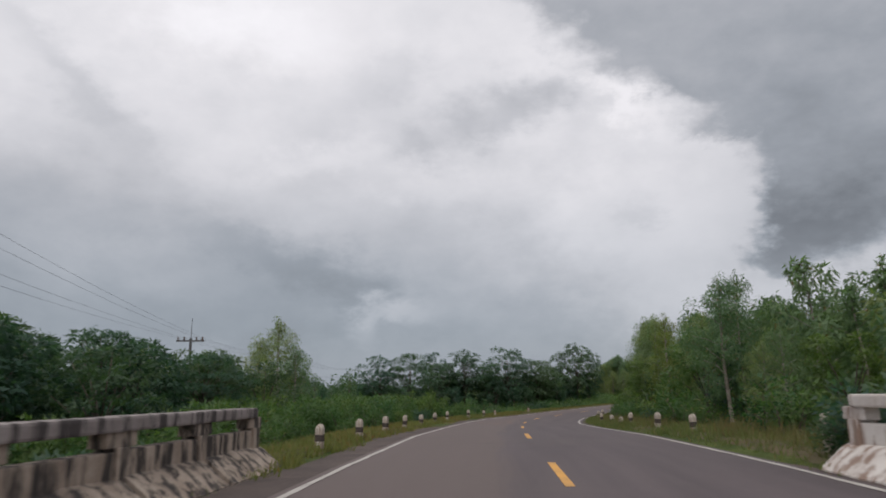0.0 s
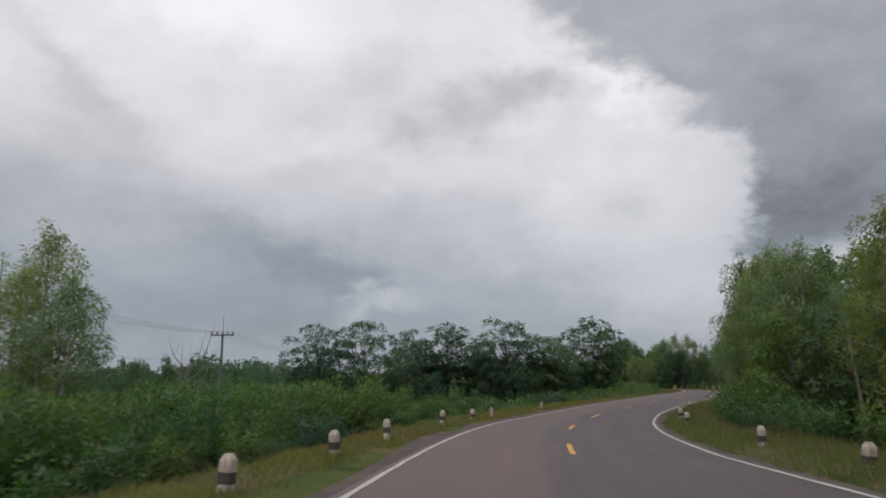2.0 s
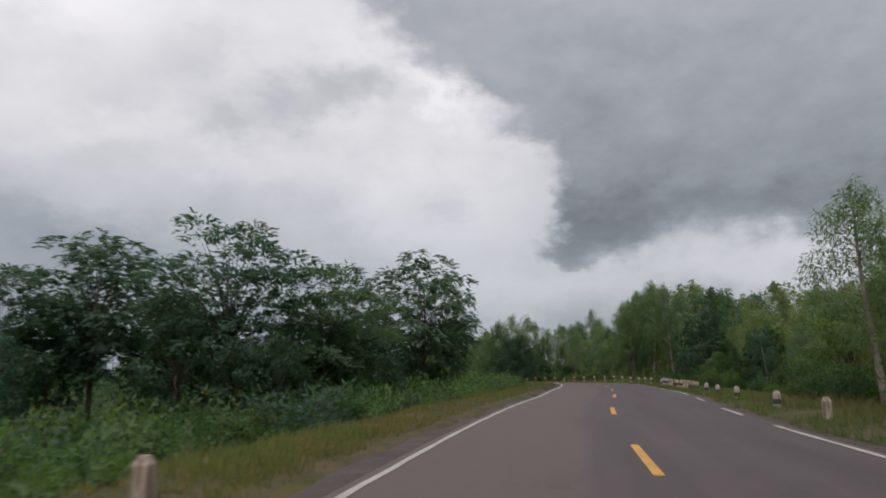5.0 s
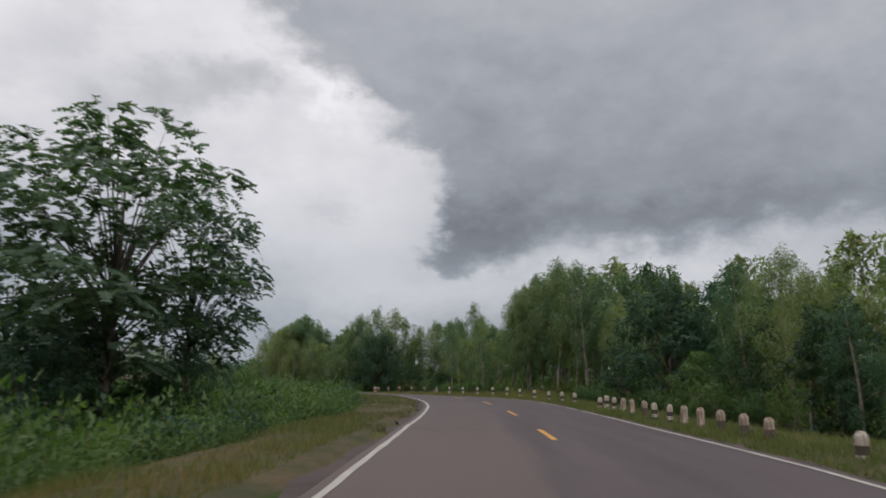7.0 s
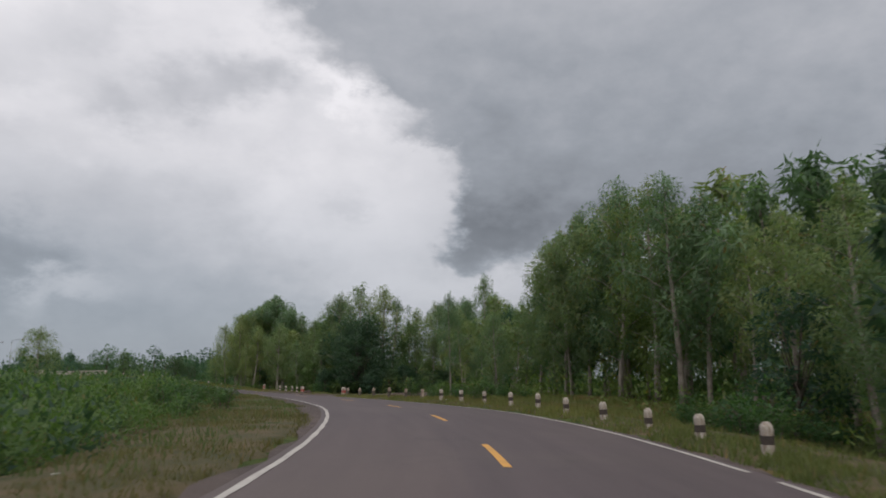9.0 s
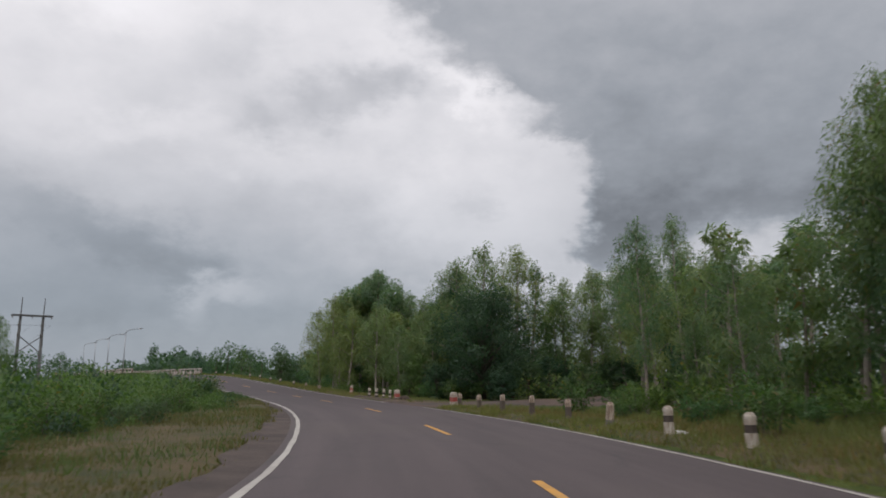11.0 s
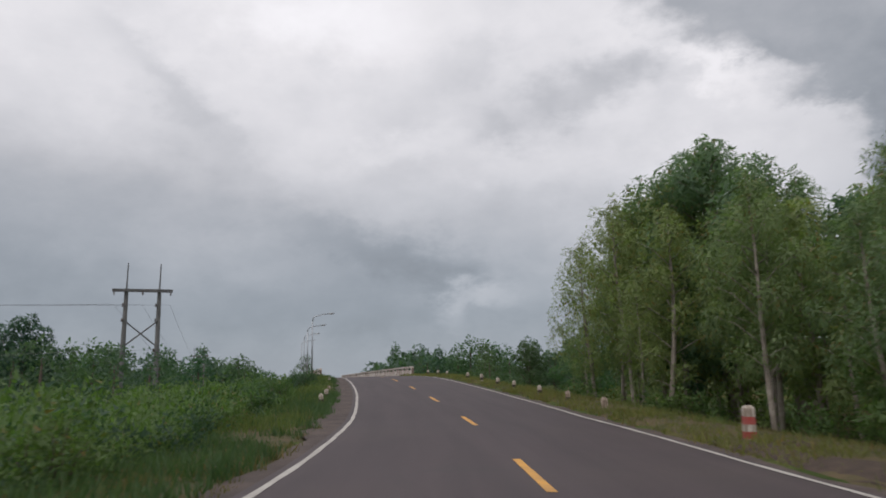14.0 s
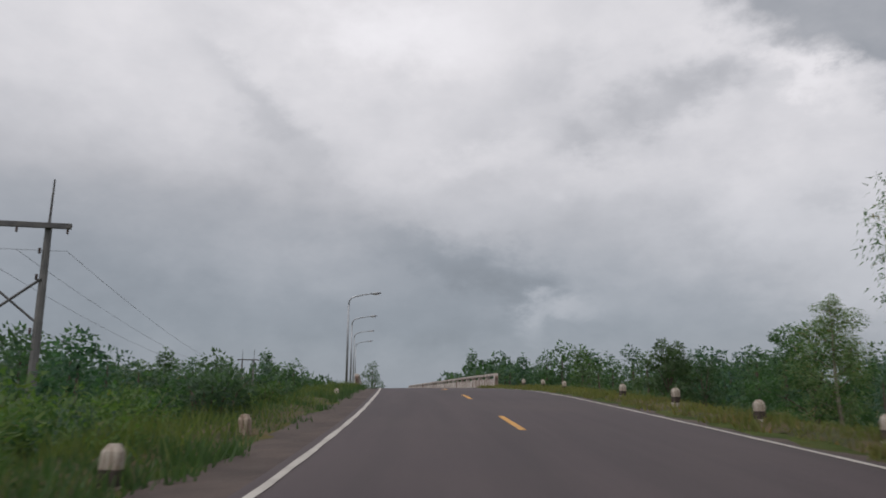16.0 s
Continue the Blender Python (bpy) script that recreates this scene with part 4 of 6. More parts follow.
def broad_tree(seed, h, mat, label, spread=1.0, lumps_=52, fronds=78, trunk=0.13, fork=0.24, name="broadleaf_tree", leaf=0.35, bark=None, fine=False):
    """A forked, airy tree: feathery fronds in flat, uneven tufts spread through a round crown."""
    r = np.random.RandomState(seed)
    top = thing(name, label, "tree")
    bm = bmesh.new()
    k = h / 8
    fz = h * fork
    head = np.array([0.15 * k, -0.1 * k, h * 0.80])
    tube(bm, [(0, 0, -0.3), (0.08 * k, 0.04, fz), (0.02, -0.06 * k, h * 0.5), head], [trunk * k, trunk * 0.8 * k, trunk * 0.5 * k, trunk * 0.15 * k], 8)
    P, D, N, L, W = [], [], [], [], []
    spots = []
    for _ in range(lumps_ * 40):
        f = r.uniform(0.26, 1.0)
        wide = 2.75 * spread * k * (0.42 + 0.58 * math.sin(math.pi * min(1.0, max(0.0, (f - 0.18) / 0.94)))) * (1.0 if f < 0.8 else 1.0 - 2.2 * (f - 0.8))
        az, q = r.uniform(0, 2 * math.pi), r.uniform(0.08, 1.0) ** 0.5
        c = np.array([math.cos(az) * wide * q, math.sin(az) * wide * q, h * f * 0.97])
        if all(np.linalg.norm((c - p) * np.array([1, 1, 1.5])) > 0.95 * k for p in spots):
            spots.append(c)
        if len(spots) >= lumps_:
            break
    for i, c in enumerate(spots):
        u = unit(np.array([c - np.array([0, 0, 0.55 * h])]))[0]
        t = np.clip((c[2] - fz) / (h * 0.8) * 0.75, 0.02, 0.9)
        base = np.array([0.05 * k, 0, fz + (h * 0.8 - fz) * t * 0.75])
        mid = base + (c - base) * 0.55 + np.array([0, 0, 0.25 * k])
        tube(bm, [base, mid, c], [0.036 * k, 0.02 * k, 0.006], 3)
        way = unit(np.array([c - base]))[0]
        size = k * r.uniform(0.6, 1.25)
        for _ in range(int(fronds * (size / k) ** 1.5 * r.uniform(0.85, 1.2))):
            az, q = r.uniform(0, 2 * math.pi), r.random() ** 0.5
            foot = c + np.array([math.cos(az) * q, math.sin(az) * q, 0.0]) * 0.66 * size + np.array([0, 0, (0.42 * (1 - q * q) - 0.2) * size + r.normal() * 0.10 * size])
            d = np.array([math.cos(az), math.sin(az), r.uniform(-0.35, 0.45)]) + way * 0.3 + r.normal(size=3) * 0.25
            d /= np.linalg.norm(d)
            ln = leaf * k ** 0.5 * r.uniform(0.65, 1.2)
            sag = np.array([0, 0, -0.4])
            up = np.array([d[0] * 0.5 + u[0] * 0.5, d[1] * 0.5 + u[1] * 0.5, 0.75 + 0.3 * u[2]])
            if fine:
                flat = np.cross(d, [0, 0, 1.0])
                flat /= np.linalg.norm(flat)
                for q in np.linspace(0.15, 1.0, 5):
                    p = foot + d * ln * q + sag * ln * q * q
                    for sg in (-1, 1):
                        P.append(p)
                        D.append(flat * sg * 0.8 + d * 0.7 + sag * (0.3 + 0.6 * q))
                        N.append(up)
                        L.append(ln * 0.42 * (1.05 - 0.5 * abs(q - 0.45)))
                        W.append(ln * 0.22)
            else:
                for q, dd in ((0.0, d), (0.45, d + sag * 1.2)):
                    P.append(foot + d * ln * q)
                    D.append(dd)
                    N.append(up)
                    L.append(ln * 0.62)
                    W.append(ln * 0.27)
    part("trunk", bm, bark or BARK_DARK, top, flat=False)
    P, D, N = np.array(P), np.array(D), np.array(N)
    leaf_object("crown", P, D, np.array(L), np.array(W), mat, top, r, N, kite=not fine, spread=0.4)
    return top


def dense_tree(seed, h, mat, label, wide=1.0, count=4200, low=0.05, name="broadleaf_tree", leaf=(0.16, 0.30), slim=0.42, lobe=0.75, bark=None, limbs=20):
    """A leafy tree whose crown is a heap of rounded, uneven clumps on forking limbs."""
    r = np.random.RandomState(seed)
    top = thing(name, label, "tree")
    bm = bmesh.new()
    tube(bm, [(0, 0, -0.3), (0.08, 0.03, h * 0.22), (0.0, 0.08, h * 0.45)], [0.13, 0.10, 0.07], 7)
    lobes = []
    for i in range(limbs):
        f = (i + r.uniform(0, 0.8)) / limbs
        az = i * 2.4 + r.uniform(-0.5, 0.5)
        z = h * (low + (0.93 - low) * f)
        reach = wide * h * 0.27 * (0.35 + 0.75 * math.sin(math.pi * (0.16 + 0.74 * f))) * r.uniform(0.55, 1.2) * (1 - 0.35 * f)
        tip = np.array([math.cos(az) * reach, math.sin(az) * reach, z])
        a = np.array([0, 0.04, max(0.15, z * 0.45)])
        tube(bm, [a, (a + tip) / 2 + np.array([0, 0, 0.2]), tip], [0.045, 0.028, 0.010], 4)
        lobes.append((*tip, lobe * r.uniform(0.55, 1.15) * h / 6.5, r.uniform(0.65, 1.0)))
        if limbs > 40:
            lobes.append((*(tip * np.array([0.6, 0.6, 0.92])), lobe * r.uniform(0.7, 1.1) * h / 6.5, 0.9))
    part("trunk", bm, bark or BARK_DARK, top, flat=False)
    P, D, N = clothe(lobes, count, r, 0.35, 0.3, 0.45)
    keep = P[:, 2] > 0.05
    P, D, N = P[keep], D[keep], N[keep]
    L = r.uniform(*leaf, len(P))
    leaf_object("crown", P, D, L, L * slim, mat, top, r, N, spread=0.7)
    return top


def shrub(seed, h, wide, mat, label, count, name, leaf=0.15, slim=0.34, group="", category="shrub", stems=9):
    r = np.random.RandomState(seed)
    top = thing(name, label, category, group)
    bm = bmesh.new()
    lobes = []
    for i in range(stems):
        az = i * 2.4 + r.uniform(-0.4, 0.4)
        foot = np.array([math.cos(az), math.sin(az), 0]) * wide * r.uniform(0.05, 0.3)
        head = np.array([math.cos(az) * wide * r.uniform(0.25, 0.8), math.sin(az) * wide * r.uniform(0.25, 0.8), h * r.uniform(0.45, 0.92)])
        midp = (foot + head) / 2 + np.array([0, 0, h * 0.12])
        foot[2] = -0.2
        tube(bm, [foot, midp, head], [0.016, 0.011, 0.004], 3)
        lobes.append((*head, wide * r.uniform(0.20, 0.36), r.uniform(0.8, 1.2)))
        lobes.append((*midp, wide * r.uniform(0.26, 0.40), 1.1))
    part("woody_base", bm, BARK_DARK, top)
    P, D, N = clothe(lobes, count, r, -0.05, 0.3, 0.55)
    keep = P[:, 2] > 0.0
    P, D, N = P[keep], D[keep], N[keep]
    leaf_object("foliage", P, D, r.uniform(0.6, 1.2, len(P)) * leaf, r.uniform(0.7, 1.2, len(P)) * leaf * slim, mat, top, r, N, spread=0.8)
    return top


class Grove:
    """Sets out copies of some master plants; the masters themselves take the first places."""

    def __init__(self, masters):
        self.masters, self.left = masters, list(masters)

    def put(self, i, x, y, size=1.0, tall=None, turn=0.0, sink=0.05, lean=0.0):
        i %= len(self.masters)
        z = float(ground_level(x, y)[0]) - sink
        m = pose(x, y, z, lean, 0, turn) @ Matrix.Diagonal((size, size, tall or size, 1))
        ob = self.masters[i]
        if ob in self.left:
            self.left.remove(ob)
            ob.matrix_world = m
            return ob
        mm = m @ Matrix.Diagonal((*[1 / v for v in ob.scale], 1))
        return copy_thing(ob, mm)


rng = random.Random(11)
EUC_LABEL = "slender eucalyptus tree with a pale trunk and drooping leaves"
EUCS = Grove([eucalyptus(21, 8.0, EUC_LEAF, EUC_LABEL, 0.16, 1.0), eucalyptus(22, 8.0, EUC_LEAF, EUC_LABEL, 0.30, 0.9),
              eucalyptus(23, 8.0, EUC_LEAF, EUC_LABEL, 0.22, 1.1), eucalyptus(24, 8.0, EUC_LEAF, EUC_LABEL, 0.34, 0.9, 5600),
              eucalyptus(25, 8.0, EUC_YELLOW, "eucalyptus tree with yellowing drooping leaves", 0.08, 0.95),
              eucalyptus(26, 8.0, EUC_LEAF, "thin eucalyptus tree with sparse leaves and sky showing through", 0.34, 0.8, 3400),
              eucalyptus(34, 8.0, EUC_DEEP, "slender eucalyptus tree with deep green drooping leaves", 0.12, 1.05)])
DENSE = Grove([eucalyptus(38, 8.0, EUC_LEAF, "tall eucalyptus tree with a dense rounded crown", 0.10, 1.25, 12500, (0.10, 0.20), 0.34, point=0.2),
               eucalyptus(39, 8.0, EUC_LEAF, "tall eucalyptus tree with a dense leafy crown", 0.14, 1.2, 12500, (0.10, 0.20), 0.34, point=0.25)])
INNER_LABEL = "slender eucalyptus tree deep in the wood"
INNER = Grove([eucalyptus(27, 8.0, EUC_LEAF, INNER_LABEL, 0.12, 1.1, 1900, (0.22, 0.40), 0.32), eucalyptus(28, 8.0, EUC_LEAF, INNER_LABEL, 0.24, 1.1, 1900, (0.22, 0.40), 0.32),
               eucalyptus(29, 8.0, EUC_DEEP, INNER_LABEL, 0.2, 1.2, 1900, (0.22, 0.40), 0.32)])

# wood on the outer side: height of its front by distance along
WOOD = [(2, 4.4), (8, 4.9), (15, 6.0), (21, 6.8), (27, 6.2), (34, 6.0), (41, 7.2), (46, 7.7), (52, 8.0), (60, 7.4), (68, 6.2), (74, 5.8), (80, 5.8), (86, 5.4),
        (94, 5.6), (100, 6.0), (106, 7.0), (111, 8.0), (115, 9.0), (118, 9.4), (122, 10.2), (126, 10.2), (130, 8.6), (136, 7.4), (140, 6.6), (145, 6.8),
        (150, 8.6), (156, 9.0), (160, 7.6), (165, 6.2), (169, 6.6), (172, 7.8), (175, 8.4), (180, 8.6), (184, 8.2), (188, 8.6), (198, 8.0)]
s = 3.0
while s < 190:
    for row, o in enumerate((8.6, 10.8, 13.2, 16.4, 21.0)):
        ss, oo = s + rng.uniform(-0.8, 0.8), o + rng.uniform(-0.9, 0.9)
        if row > 2 and rng.random() < (0.3 if row == 3 else 0.6):
            continue
        if 40 < s < 72 and row == 0:
            oo -= 1.2
        if 145.0 < ss < 152.6 and oo < 19.5:               # the track
            continue
        if (99 < ss < 105.5 or 151 < ss < 165) and row == 0:
            continue
        if s < 10 and row == 0:
            oo += 2.5
        if 104 < ss < 146:
            oo += 1.3 + 1.6 * float(smooth(ss, 112, 120))
        if ss > 186:
            oo += 4.0
        x, y = plan(ss, oo)
        if math.hypot(x - 36.9, y - 171.0) < 4.6 or 152 < ss < 161.5 and oo < 15.5:
            continue
        h = float(table(WOOD, ss)) * (1 + 0.012 * (oo - 10)) * (rng.uniform(1.0, 1.08) if rng.random() < 0.3 else rng.uniform(0.56, 0.97))
        h += float(road_level(ss, 4)) - float(ground_level(x, y)[0])
        kind = rng.choice([0, 0, 1, 2, 2, 3, 5, 6] + [4] * (ss < 40) + [4, 4, 4] * (70 < ss < 84) + [4, 4] * (38 < ss < 56))
        size, turn = (h / 8) * rng.uniform(0.95, 1.25), rng.uniform(0, 360)
        if 152.5 < ss < 156.5 and oo < 20 or 137.5 < ss < 146 and oo < 12.8:
            continue
        (EUCS if row == 0 or 139 < ss < 158 else INNER).put(kind, float(x), float(y), size, h / 8, turn)
    s += 2.6
for ss, oo in ((144, 21), (146, 23), (147.5, 21.5), (149, 22.5), (150.5, 21), (152, 23.5), (148, 25), (154, 22)):
    x, y = plan(ss, oo)
    h = rng.uniform(6.6, 8.6)
    INNER.put(rng.randrange(3), float(x), float(y), h / 8 * 1.15, h / 8, rng.uniform(0, 360))
for ss, oo, h, kind in ((40.5, 7.7, 6.6, 2), (43.2, 7.6, 7.3, 4), (45.6, 7.8, 7.2, 0), (48.0, 7.6, 7.8, 4), (50.6, 7.8, 7.2, 2), (118.5, 10.6, 9.8, 0), (121.0, 11.2, 10.4, 4)):
    x, y = plan(ss, oo)
    EUCS.put(kind, float(x), float(y), h / 8 * 1.15, h / 8, rng.uniform(0, 360))
# trees closing the far side of the track
for x, y, h, kind in ((44.6, 176.1, 9.7, 0), (45.4, 172.9, 10.3, 2), (47.6, 176.8, 10.5, 6), (46.6, 170.1, 10.1, 1), (48.4, 172.5, 10.7, 0), (50.6, 169.4, 10.9, 2), (49.0, 166.4, 9.9, 6), (53.0, 172.9, 11.0, 0)):
    z = float(ground_level(x, y)[0])
    EUCS.put(kind, x, y, (h - z) / 8 * 1.1, (h - z) / 8, 47 * x)
for x, y, h, kind, wide in ((2.4, 178.6, 6.8, 2, 1.0), (0.2, 177.4, 5.4, 1, 1.0), (46.8, 161.8, 11.6, 0, 0.85), (45.4, 163.6, 9.4, 1, 0.8), (48.6, 160.0, 9.0, 2, 0.9),
                            (41.2, 139.1, 10.4, 1, 0.8), (41.6, 133.2, 9.8, 6, 1.0), (41.8, 132.0, 11.6, 4, 0.9), (38.0, 147.6, 7.9, 1, 0.8), (26.6, 197.6, 8.8, 1, 1.0),
                            (33.9, 179.0, 8.4, 0, 1.1), (35.4, 178.2, 9.3, 2, 1.1), (36.5, 177.3, 10.8, 6, 1.05)):
    z = float(ground_level(x, y)[0])
    EUCS.put(kind, x, y, (h - z) / 8 * wide, (h - z) / 8, 31 * x)
for x, y, h, kind, wide in ((40.5, 135.7, 10.1, 0, 0.9), (41.0, 134.2, 10.9, 1, 0.9), (28.2, 192.7, 10.2, 0, 1.2), (29.8, 191.9, 11.7, 1, 1.15), (28.9, 189.9, 10.6, 0, 1.15), (30.8, 188.6, 12.0, 1, 1.2)):
    z = float(ground_level(x, y)[0])
    DENSE.put(kind, x, y, (h - z) / 8 * wide, (h - z) / 8, 37 * x)
# single tall trees: at the wood's end and beyond the thicket
for x, y, h, kind in ((30.8, 190.0, 12.2, 0), (31.8, 191.7, 10.4, 2), (29.6, 191.5, 9.6, 0), (27.2, 206.6, 11.4, 5), (29.9, 203.4, 11.0, 3), (30.6, 199.9, 10.2, 0), (24.8, 210.4, 5.7, 0), (31.6, 195.8, 10.6, 2),  (37.5, 174.5, 12.1, 2), (39.6, 173.2, 11.7, 0), (36.0, 176.7, 11.3, 1), (41.2, 174.2, 10.7, 6), (33.0, 187.2, 9.8, 0), (-13.0, 43.0, 6.8, 2), (-14.5, 43.9, 5.5, 0),
                      (-11.7, 42.1, 4.9, 2), (-16.7, 40.7, 4.5, 0), (-13.6, 27.5, 3.8, 5), (-18.6, 32.8, 4.5, 3), (-21.1, 29.9, 4.8, 3), (-9.5, 117.9, 4.5, 0), (-3.5, 120.9, 4.3, 2), (-6.5, 119.9, 4.1, 3), (13.0, 134.0, 4.2, 5), (15.0, 137.5, 4.1, 3), (9.9, 131.1, 4.8, 0), (5.8, 130.1, 4.4, 2), (8.3, 127.6, 4.4, 3), (3.2, 127.1, 4.3, 0), (11.4, 136.1, 4.4, 2)):
    z = float(ground_level(x, y)[0])
    EUCS.put(kind, x, y, (h - z) / 8 * (1.15 if h > 6 else 1.4), (h - z) / 8, rng.uniform(0, 360))

# spreading dark trees
BROAD_LABEL = "dark spreading tree with feathery foliage in layered sprays"
BROADS = Grove([broad_tree(31, 8.0, BROAD_LEAF, BROAD_LABEL, 1.0, 46, fine=True, fronds=38, leaf=0.46, fork=0.16), broad_tree(32, 8.0, BROAD_LEAF, BROAD_LABEL, 1.0, 50, 112, fork=0.18),
                broad_tree(33, 8.0, BROAD_LEAF, BROAD_LABEL, 1.1, 50, 112, fork=0.2)])
for x, y, h, kind, wide in ((10.7, 100.8, 8.7, 0, 0.92), (12.6, 104.6, 7.8, 0, 0.66), (7.5, 105.6, 5.6, 2, 1.0), (1.1, 86.9, 7.5, 1, 1.05), (4.6, 88.8, 5.8, 2, 1.15), (-4.4, 89.7, 7.3, 0, 1.05),
                            (-7.2, 87.4, 5.5, 2, 1.0), (-1.4, 92.4, 5.8, 1, 1.0), (6.0, 92.5, 5.3, 2, 0.9), (-10.4, 109.1, 8.4, 1, 0.7), (-11.4, 69.1, 5.6, 1, 1.0),
                            (-8.5, 69.5, 5.7, 2, 0.9), (2.5, 112.0, 5.5, 1, 1.0),
                            (-14.5, 26.0, 4.2, 2, 1.1), (-17.0, 23.0, 4.3, 1, 1.2), (-20.0, 24.0, 4.8, 2, 1.2), (-16.0, 19.5, 3.9, 2, 1.2), (-24.0, 26.0, 5.0, 1, 1.2),
                            (-27.1, 33.8, 4.7, 2, 1.1), (-20.2, 37.7, 4.5, 2, 1.1), (-31.3, 45.7, 4.8, 1, 1.2), (-15.0, 14.0, 3.5, 2, 1.2), (-19.0, 12.0, 3.8, 1, 1.2), (-12.1, 29.9, 3.5, 2, 1.2),
                            (-23.1, 29.9, 4.9, 2, 1.2), (-14.2, 35.8, 3.7, 1, 1.1)):
    z = float(ground_level(x, y)[0])
    BROADS.put(kind, x, y, (h - z) / 8 * wide, (h - z) / 8, rng.uniform(0, 360))
DARKS = Grove([dense_tree(41, 6.5, DARK_LEAF, "dense dark leafy tree at the wood's edge", 0.95, 4800, leaf=(0.19, 0.33)),
               dense_tree(42, 6.5, DARK_LEAF, "dense dark leafy tree hung with creepers", 1.15, 3600, 0.02)])
for s, o, h, kind in ((103.3, 8.6, 6.2, 0), (104.6, 9.8, 5.2, 1), (90, 8.6, 3.6, 0), (95, 9.4, 4.2, 1),
                      (18, 9.0, 3.6, 1), (34, 8.4, 4.4, 0), (110, 9, 3.8, 1)):
    x, y = plan(s, o)
    z = float(ground_level(x, y)[0])
    hh = h + float(road_level(s, 4)) - z
    DARKS.put(kind, float(x), float(y), hh / 6.5 * 1.05, hh / 6.5, rng.uniform(0, 360))
for x, y, h, kind in ((43.6, 173.4, 2.3, 0), (46.4, 171.4, 2.5, 1), (48.6, 168.3, 2.1, 0), (46.6, 175.2, 3.1, 1), (33.6, 171.0, 2.7, 0), (41.0, 172.4, 2.7, 1), (34.0, 173.2, 3.0, 0), (35.6, 174.2, 2.7, 1), (-14.8, 202.1, 7.3, 0), (-17.6, 203.2, 5.7, 1), (18.5, 232.9, 5.8, 0), (20.9, 236.4, 4.7, 1), (-2.1, 90.1, 3.6, 1), (1.4, 90.8, 3.2, 0), (-5.1, 82.8, 2.8, 1), (3.0, 84.2, 2.8, 0), (9.2, 99.2, 2.9, 1), (11.7, 103.3, 2.2, 0), (-0.4, 85.7, 4.2, 1), (5.2, 88.6, 3.8, 0), (-8.1, 85.8, 3.9, 1), (-1.2, 88.4, 4.8, 0), (3.6, 90.0, 4.6, 1), (-6.0, 89.9, 4.7, 0), (7.2, 92.5, 3.7, 1), (1.7, 84.5, 2.8, 0), (-7.1, 71.8, 2.8, 0), (-10.1, 67.2, 2.6, 1), (-13.1, 70.7, 3.0, 0),
                      (-13.0, 22.1, 2.4, 1), (-15.0, 17.0, 2.2, 0), (-17.0, 27.0, 2.7, 1), (-11.5, 24.1, 2.0, 0), (-22.0, 21.0, 2.8, 1), (7.8, 96.5, 2.7, 0), (7.2, 101.0, 3.0, 1), (12.4, 102.2, 2.6, 1), (10.2, 102.8, 3.2, 0), (9.8, 101.0, 3.4, 1)):
    z = float(ground_level(x, y)[0])
    DARKS.put(kind, x, y, (h - z) / 6.5, (h - z) / 6.5, rng.uniform(0, 360))

SPREADING = Grove([dense_tree(44, 8.8, DARK_LEAF, "large dark spreading tree with a broad domed crown", 1.75, 36000, 0.14, leaf=(0.11, 0.22), slim=0.45, lobe=0.62, limbs=64)])
SPREADING.put(0, 36.9, 171.0, 0.92, 0.92, 30)
# light green feathery small trees at the wood's edge
FEATHERY = Grove([dense_tree(43, 6.5, SHRUB_LEAF, "light green feathery small tree at the wood's edge", 1.2, 5200, slim=0.36, lobe=0.75)])
for s, o, h in ((35.5, 7.4, 4.0), (38.5, 8.0, 3.6), (21, 8.2, 4.4), (10, 9.5, 3.0), (75, 8.2, 3.4), (98, 7.6, 2.4), (166, 9.4, 3.0), (203, 15, 3.0)):
    x, y = plan(s, o)
    z = float(ground_level(x, y)[0])
    hh = h + float(road_level(s, 4)) - z
    FEATHERY.put(0, float(x), float(y), hh / 6.5 * 1.15, hh / 6.5, rng.uniform(0, 360))

# a leafless tree among the shrubs


def dead_tree(x, y, h):
    top = thing("dead_tree", "bare leafless tree with forked grey branches above shrubs", "tree", "", pose(x, y, float(ground_level(x, y)[0])))
    r = np.random.RandomState(8)
    bm = bmesh.new()
    tube(bm, [(0, 0, -0.3), (0.1, 0, h * 0.3), (0, 0.1, h * 0.55)], [0.10, 0.08, 0.06], 6)
    part("trunk", bm, DEAD_WOOD, top)
    for i in range(9):
        az = i * 2.4
        a = Vector((0.05, 0.05, h * (0.3 + 0.03 * i)))
        b = a + Vector((math.cos(az) * 1.0, math.sin(az) * 1.0, h * 0.13))
        c = b + Vector((math.cos(az + 0.3) * r.uniform(0.4, 0.9), math.sin(az + 0.3) * r.uniform(0.4, 0.9), h * r.uniform(0.1, 0.32)))
        bm = bmesh.new()
        tube(bm, [a, b, c], [0.035, 0.022, 0.006], 5)
        tube(bm, [b, b + Vector((r.uniform(-0.5, 0.5), r.uniform(-0.5, 0.5), h * 0.15))], [0.015, 0.005], 4)
        part("branch", bm, DEAD_WOOD, top)


dead_tree(-18.8, 65.6, 6.3)

